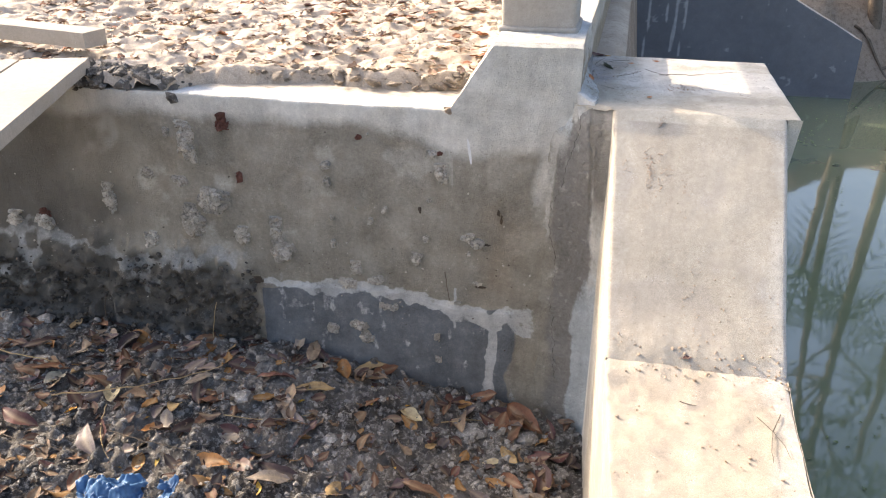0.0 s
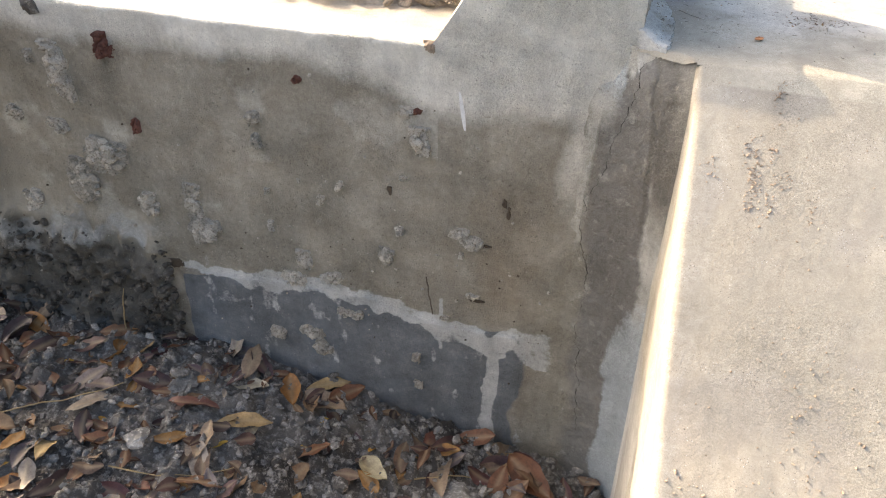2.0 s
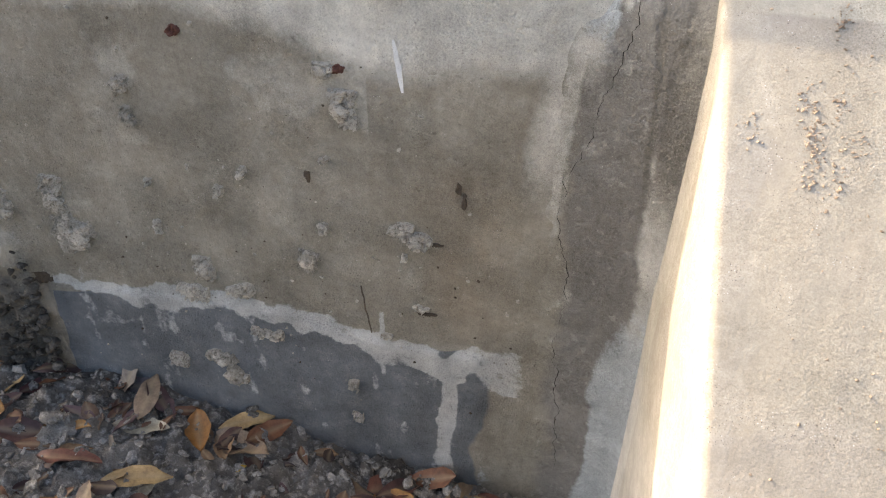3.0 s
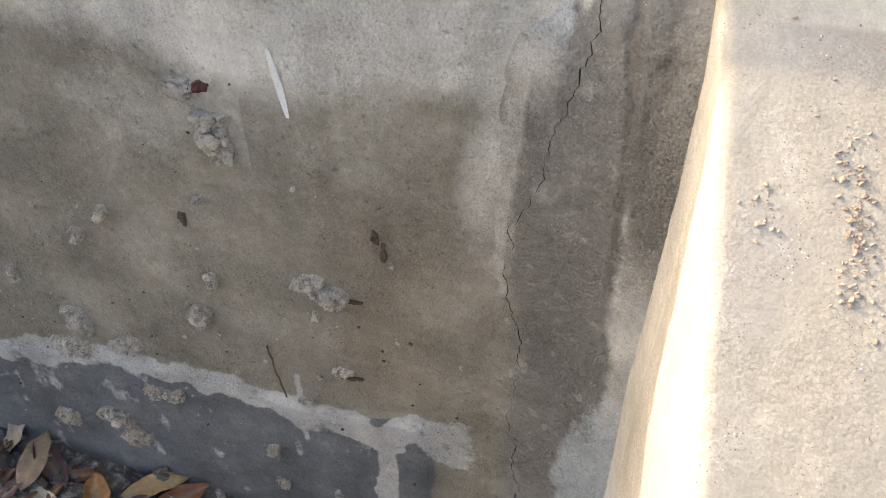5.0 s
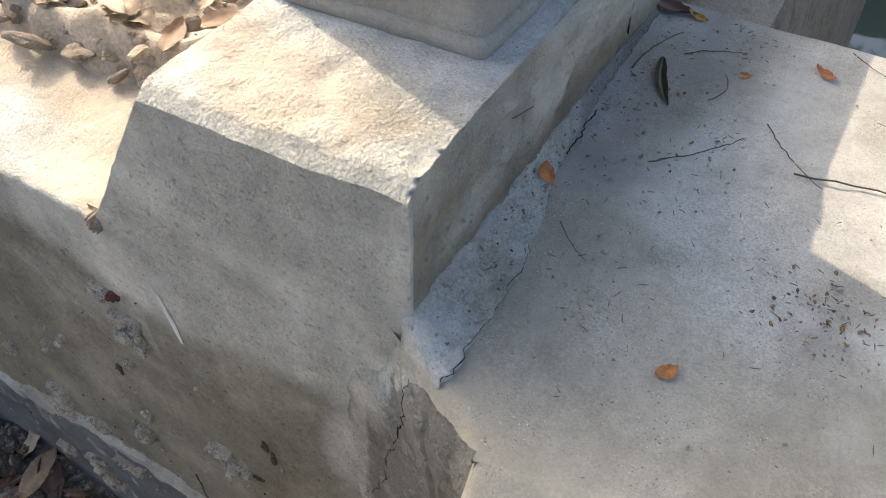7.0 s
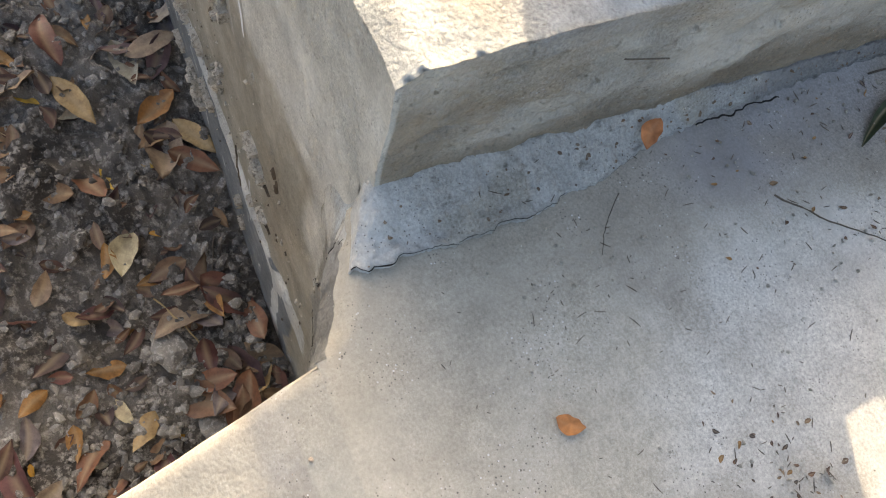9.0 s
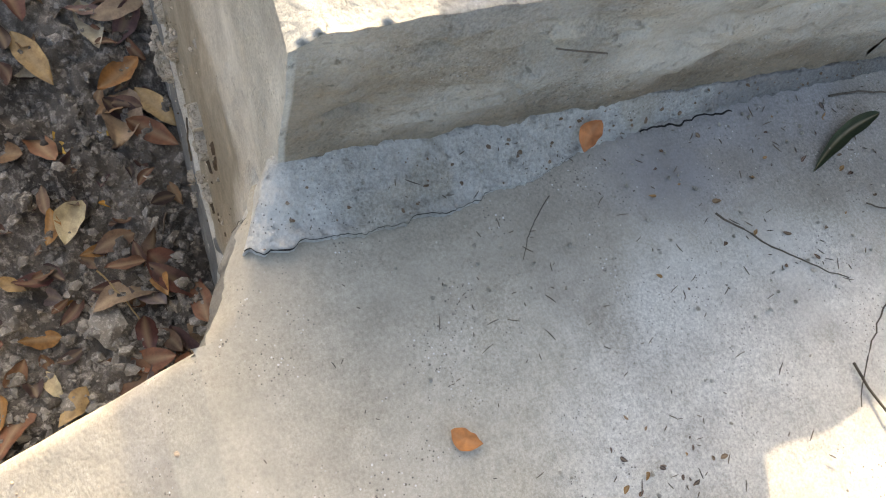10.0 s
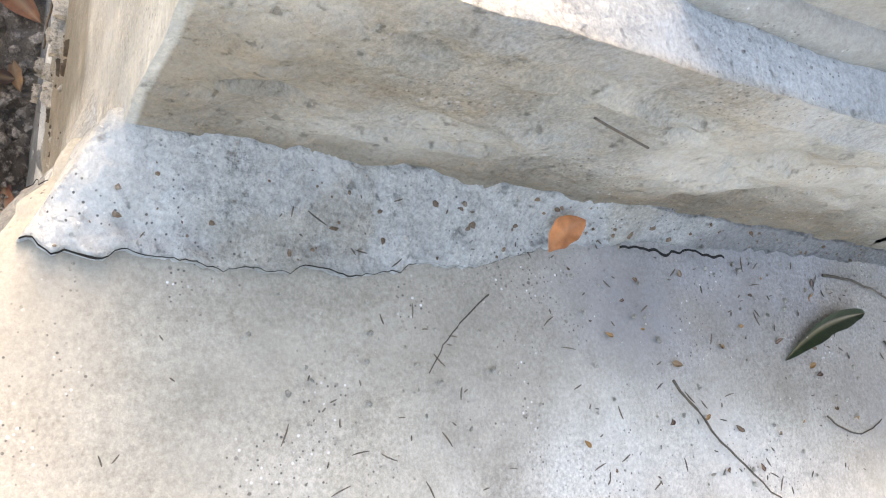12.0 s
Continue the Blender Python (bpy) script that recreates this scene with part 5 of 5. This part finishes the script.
CLODS = ((0.195, -0.170), (0.203, -0.185), (0.207, -0.200), (0.212, -0.215), (0.203, -0.228), (0.228, -0.172), (0.246, -0.198), (0.228, -0.235), (0.143, -0.198), (0.296, -0.239), (0.227, -0.098))


def on_slope(r):
    if r.random() < 0.7:
        cx, cy = r.choice(CLODS)
        x, y = r.gauss(cx, 0.006), r.gauss(cy, 0.009)
    else:
        t = r.random()
        x, y = np.interp(t, (0, 0.5, 1), (0.2, 0.3, 0.35)) + r.gauss(0, 0.022), np.interp(t, (0, 0.5, 1), (-0.15, -0.40, -0.62)) + r.gauss(0, 0.03)
    z = DECK + (y + 0.071) * (DECK - KINK_Z) / (-0.071 - KINK_Y)
    return x, y, max(z, KINK_Z) + kink_rise(y) + 0.001


scatter_rocks("sand_clods", 800, on_slope, lambda r: 0.0006 + 0.0023 * r.random() ** 2.5, M_SANDLUMP, 31, "sandy crumbs stuck on the sloping cement", 0.5)
scatter_rocks("slope_grit", 260, lambda r: (lambda x, y: (x, y, DECK + (y + 0.071) * (DECK - KINK_Z) / (-0.071 - KINK_Y) + kink_rise(y) + 0.0005))(r.uniform(0.15, 0.525), r.uniform(-0.56, -0.09)), lambda r: 0.0005 + 0.0022 * r.random() ** 3, M_SANDLUMP, 34, "scattered sandy grains on the sloping cement", 0.6)
scatter_rocks("kink_grit", 240, lambda r: (lambda y: (r.uniform(0.15, 0.53), y, KINK_Z + max(0.0, y - KINK_Y) * 0.89 + kink_rise(y) + 0.001))(KINK_Y + r.gauss(0.005, 0.03)), lambda r: 0.0010 + 0.0040 * r.random() ** 3, M_SANDLUMP, 33, "sandy crumbs where the slope meets the low run")
scatter_rocks("low_wall_grit", 260, lambda r: (r.uniform(0.17, 0.53), KINK_Y - 0.9 * r.random() ** 1.5 + 0.02, KINK_Z + 0.001), lambda r: 0.001 + 0.004 * r.random() ** 4, M_SANDLUMP, 32, "sandy grit on the low wall top")

# ---- pond, far wing wall, banks ----
WATER = -0.30
v, f = sheet(np.linspace(0.1, 60, 40), np.linspace(-40, 30, 50), lambda u, w: (u, w, u * 0 + WATER))
thing("pond_water", mesh_of("pond_water", v, f), M_WATER, "still murky green pond water", "water", kind="structure")
far = Solid(0.02)
FY, FX = 5.55, 2.15
fp = (((0, FY, 0), (0, -1, 0)),)
far.quad((-0.6, FY, -0.9), (0.9, FY, -0.9), (0.9, FY, 0.9), (-0.6, FY, 0.9), 0.02, fp)
far.quad((0.9, FY, -0.9), (FX, FY, -0.9), (FX, FY, 0.21), (0.9, FY, 0.9), 0.02, fp)
far.quad((-0.6, FY, 0.9), (0.9, FY, 0.9), (0.9, FY + 0.4, 0.9), (-0.6, FY + 0.4, 0.9), 0.03)
far.quad((0.9, FY, 0.9), (FX, FY, 0.21), (FX, FY + 0.4, 0.21), (0.9, FY + 0.4, 0.9), 0.03)
far.quad((FX, FY, -0.9), (FX, FY + 0.4, -0.9), (FX, FY + 0.4, 0.21), (FX, FY, 0.21), 0.03)
far.quad((-0.6, FY + 0.4, -0.9), (-0.6, FY + 0.4, 0.9), (0.9, FY + 0.4, 0.9), (FX, FY + 0.4, -0.9), 0.2)


def far_marks(v):
    x, y, z = v.T
    white = np.zeros(len(v))
    for x0, w, z0 in ((0.28, 0.012, -0.3), (0.52, 0.02, 0.05), (0.60, 0.010, 0.0), (0.12, 0.008, 0.2), (0.44, 0.006, 0.2)):
        white = np.maximum(white, smooth(w, w * 0.4, np.abs(x - x0 - 0.05 * z)) * (z > z0))
    white = np.maximum(white, smooth(0.66, 0.76, fbm(v, 14, 4, 5)) * 0.55)
    return {"white": white * (y < FY + 0.01), "worn": (y > FY + 0.015) * (z > 0.1) * 1.0}


thing("wall_far", far.done("wall_far", lambda v: v + wobble(v, 5, 0.008, 90), far_marks), M_FARWALL, "dark slate painted wing wall across the water", "wall", kind="structure")


def land_z(x, y):
    p = np.stack([x, y, x * 0], 1)
    n = fbm(p, 0.6, 4, 600)
    north = smooth(5.45, 7.6, y - 0.25 * np.maximum(0, x - 2.2) + (n - 0.5) * 0.6)
    west = smooth(0.35, 0.10, x)
    up = np.where(y > 0.1, 0.90, -0.16)
    pond = -0.85 + north * (1.9 + 0.4 * n) + (fbm(p, 3, 4, 601) - 0.5) * 0.35 * north
    behind = smooth(5.75, 5.95, y) * smooth(2.1, 1.9, x) * 1.45
    pond = np.maximum(pond, -0.85 + behind)
    east = smooth(24, 30, x)
    south = smooth(-16, -22, y)
    pond = np.maximum(pond, -0.85 + 2.0 * np.maximum(east, south))
    land = up + smooth(-2.4, -6, y) * 0.1 + (fbm(p, 0.8, 3, 602) - 0.5) * 0.12
    return west * land + (1 - west) * pond


def stretch(a, b, fine_lo, fine_hi, step, n):
    return np.unique(np.concatenate([fine_lo - np.geomspace(step, fine_lo - a, n), np.arange(fine_lo, fine_hi, step), fine_hi + np.geomspace(step, b - fine_hi, n)]))


v, f = sheet(stretch(-400, 400, -3, 6, 0.06, 36), stretch(-400, 400, -3, 9, 0.06, 36), lambda u, w: (u, w, land_z(u, w)))
land = mesh_of("ground", v, f)
for m in (M_BANK, M_SOIL, M_ROAD):
    land.materials.append(m)
mid_x, mid_y = v[f].mean(1)[:, 0], v[f].mean(1)[:, 1]
land.polygons.foreach_set("material_index", np.where(mid_x < 0.15, np.where(mid_y < 0.05, 1, 2), 0).astype(np.int32))
thing("ground", land, M_BANK, "brown earth bank and land round the pond", "ground", kind="structure")
for k in range(9):
    r2 = random.Random(500 + k)
    x0, y0 = 2.3 + 0.5 * k * 0.6, 5.9 + r2.uniform(0, 0.9)
    pts = []
    for j in range(13):
        x, y = x0 + 0.09 * j + r2.uniform(-0.03, 0.03), y0 + (0.05 if k % 2 else -0.04) * j + r2.uniform(-0.03, 0.03)
        pts.append((x, y, float(land_z(np.array([x]), np.array([y]))[0]) + 0.01 + 0.03 * math.sin(j)))
    thing("tree_root", mesh_of("tree_root", *tube(pts, [0.016 * (1 - 0.05 * j) for j in range(13)], 7)), M_BARK, "bare brown root creeping over the bank", "root", "roots on the bank")


# floating weed
lit = []
for cx, cy, n, spread in ((1.58, 4.25, 34, 0.09), (1.62, 3.3, 8, 0.06), (1.5, 2.9, 10, 0.07), (2.25, 5.35, 30, 0.10), (1.15, 0.35, 24, 0.10), (1.4, 0.2, 16, 0.12), (1.9, 4.7, 8, 0.15)):
    for _ in range(n):
        vv, ff, rb = SHAPES[rng.randrange(7)]
        m = np.array((Matrix.Translation((rng.gauss(cx, spread), rng.gauss(cy, spread * 1.3), WATER + 0.004)) @ Euler((rng.uniform(-0.2, 0.2), rng.uniform(-0.2, 0.2), rng.uniform(0, 6.28))).to_matrix().to_4x4()))
        lit.append((vv * (1, 1.5, 1) * rng.uniform(0.008, 0.022) @ m[:3, :3].T + m[:3, 3], ff, rb))
joined("water_weed", lit, M_GREEN, "small green weeds floating on the pond", "water weed")


# ---- trees across the pond ----
def tree(x, y, height, lean, radius, crown, leaves, seed, label, low=0.35):
    r2 = random.Random(seed)
    z0 = float(land_z(np.array([x]), np.array([y]))[0]) - 0.1
    root = thing("tree", None, None, label, "tree", "trees across the pond")
    trunk = [Vector((x, y, z0)) + Vector((lean[0] * t * t, lean[1] * t * t, height * t)) + Vector((0.12 * math.sin(5 * t + seed), 0.12 * math.cos(4 * t), 0)) * t for t in np.linspace(0, 1, 14)]
    V, F, n = [], [], 0

    def rod(points, radii):
        nonlocal n
        v, f = tube(points, radii, 7)
        V.append(np.array(v)), F.append(np.array(f) + n)
        n += len(v)

    rod(trunk, [radius * (1 - 0.7 * t) for t in np.linspace(0, 1, 14)])
    part("trunk", mesh_of("trunk", V[0], F[0]), M_BARK, root)
    V, F, n = [], [], 0
    tips = []
    for k in range(16):
        t = r2.uniform(low, 1.0)
        base = trunk[int(t * 13)]
        a = r2.uniform(0, 6.28)
        tip = base + Vector((math.cos(a), math.sin(a), r2.uniform(0.1, 0.8))) * crown * r2.uniform(0.6, 1.1)
        limb = bent(base, tip, r2.uniform(-0.2, 0.2), 8, seed * 50 + k, (0, 0, 0.15))
        rod(limb, [radius * 0.3 * (1 - 0.09 * j) for j in range(9)])
        for _ in range(4):
            b = limb[r2.randrange(3, 9)]
            e = b + Vector((r2.uniform(-1, 1), r2.uniform(-1, 1), r2.uniform(-0.4, 0.7))) * crown * 0.4
            twig = bent(b, e, r2.uniform(-0.1, 0.1), 5, seed * 99 + k)
            rod(twig, [radius * 0.09 * (1 - 0.12 * j) for j in range(6)])
            tips += [b.lerp(e, 0.5), e]
    part("branches", mesh_of("branches", np.concatenate(V), np.concatenate(F)), M_BARK, root)
    pieces = []
    for _ in range(leaves):
        c = r2.choice(tips)
        vv, ff, rb = SHAPES[r2.randrange(7)]
        s = r2.uniform(0.12, 0.24)
        m = np.array((Matrix.Translation(c + Vector([r2.gauss(0, crown * 0.13) for _ in range(3)])) @ Euler([r2.uniform(-1.2, 1.2), r2.uniform(-1.2, 1.2), r2.uniform(0, 6.28)]).to_matrix().to_4x4()))
        pieces.append((vv[::1] * s @ m[:3, :3].T + m[:3, 3], ff, rb))
    VV, FF, AA, k = [], [], [], 0
    for v, f, a in pieces:
        VV.append(v), FF.append(f + k), AA.append(a)
        k += len(v)
    part("crown", mesh_of("crown", np.concatenate(VV), np.concatenate(FF), {"rib": np.concatenate(AA)}), M_GREEN, root)


tree(3.05, 6.9, 6.5, (-0.3, -0.3), 0.075, 1.5, 160, 3, "slender leaning tree with sparse green leaves", 0.4)
tree(-1.4, 9.2, 8.0, (0.3, -0.5), 0.20, 2.4, 2200, 7, "broad leafy tree behind the far wall", 0.35)
tree(7.5, 9.5, 7.5, (-0.5, 0.2), 0.18, 2.2, 1300, 11, "leafy tree on the far bank", 0.35)


def palm(x, y, height, seed):
    """A short leaning palm: trunk and arching fronds with narrow leaflets."""
    r2 = random.Random(seed)
    z0 = float(land_z(np.array([x]), np.array([y]))[0]) - 0.1
    root = thing("palm", None, None, "young green palm on the far bank", "palm", "trees across the pond")
    top = Vector((x - 0.25, y - 0.3, z0 + height))
    stem = bent((x, y, z0), top, 0.06, 10, seed)
    part("trunk", mesh_of("trunk", *tube(stem, [0.07 - 0.003 * k for k in range(11)], 8)), M_BARK, root)
    for k in range(13):
        a = 6.283 * k / 13 + r2.uniform(-0.2, 0.2)
        reach, rise = r2.uniform(0.9, 1.35), r2.uniform(0.15, 0.75)
        spine = [top + Vector((math.cos(a) * reach * t, math.sin(a) * reach * t, rise * math.sin(2.4 * t) - 0.55 * t * t)) for t in np.linspace(0, 1, 16)]
        V, F = tube(spine, [0.010 * (1 - 0.05 * j) for j in range(16)], 5)
        V, F = [tuple(q) for q in V], [tuple(q) for q in F]
        for j in range(2, 16):
            way = (spine[j] - spine[j - 1]).normalized()
            for side in (-1, 1):
                out = way.cross(Vector((0, 0, 1))).normalized() * side
                ln = 0.34 * math.sin(3.0 * (j / 16) ** 0.7) + 0.08
                tip = spine[j] + out * ln + way * ln * 0.55 - Vector((0, 0, 0.25 * ln))
                n = len(V)
                V += [tuple(spine[j] - way * 0.012), tuple(spine[j] + way * 0.012), tuple(tip + way * 0.003), tuple(tip - way * 0.003)]
                F.append((n, n + 1, n + 2, n + 3))
        part("frond", mesh_of("frond", V, F), M_GREEN, root)


palm(2.55, 6.75, 1.7, 21)
palm(3.9, 7.3, 2.3, 22)
palm(3.7, 6.9, 4.6, 23)
tree(2.75, 7.6, 7.6, (0.5, -0.6), 0.06, 1.7, 220, 17, "slender pale tree with thin bare branches", 0.45)
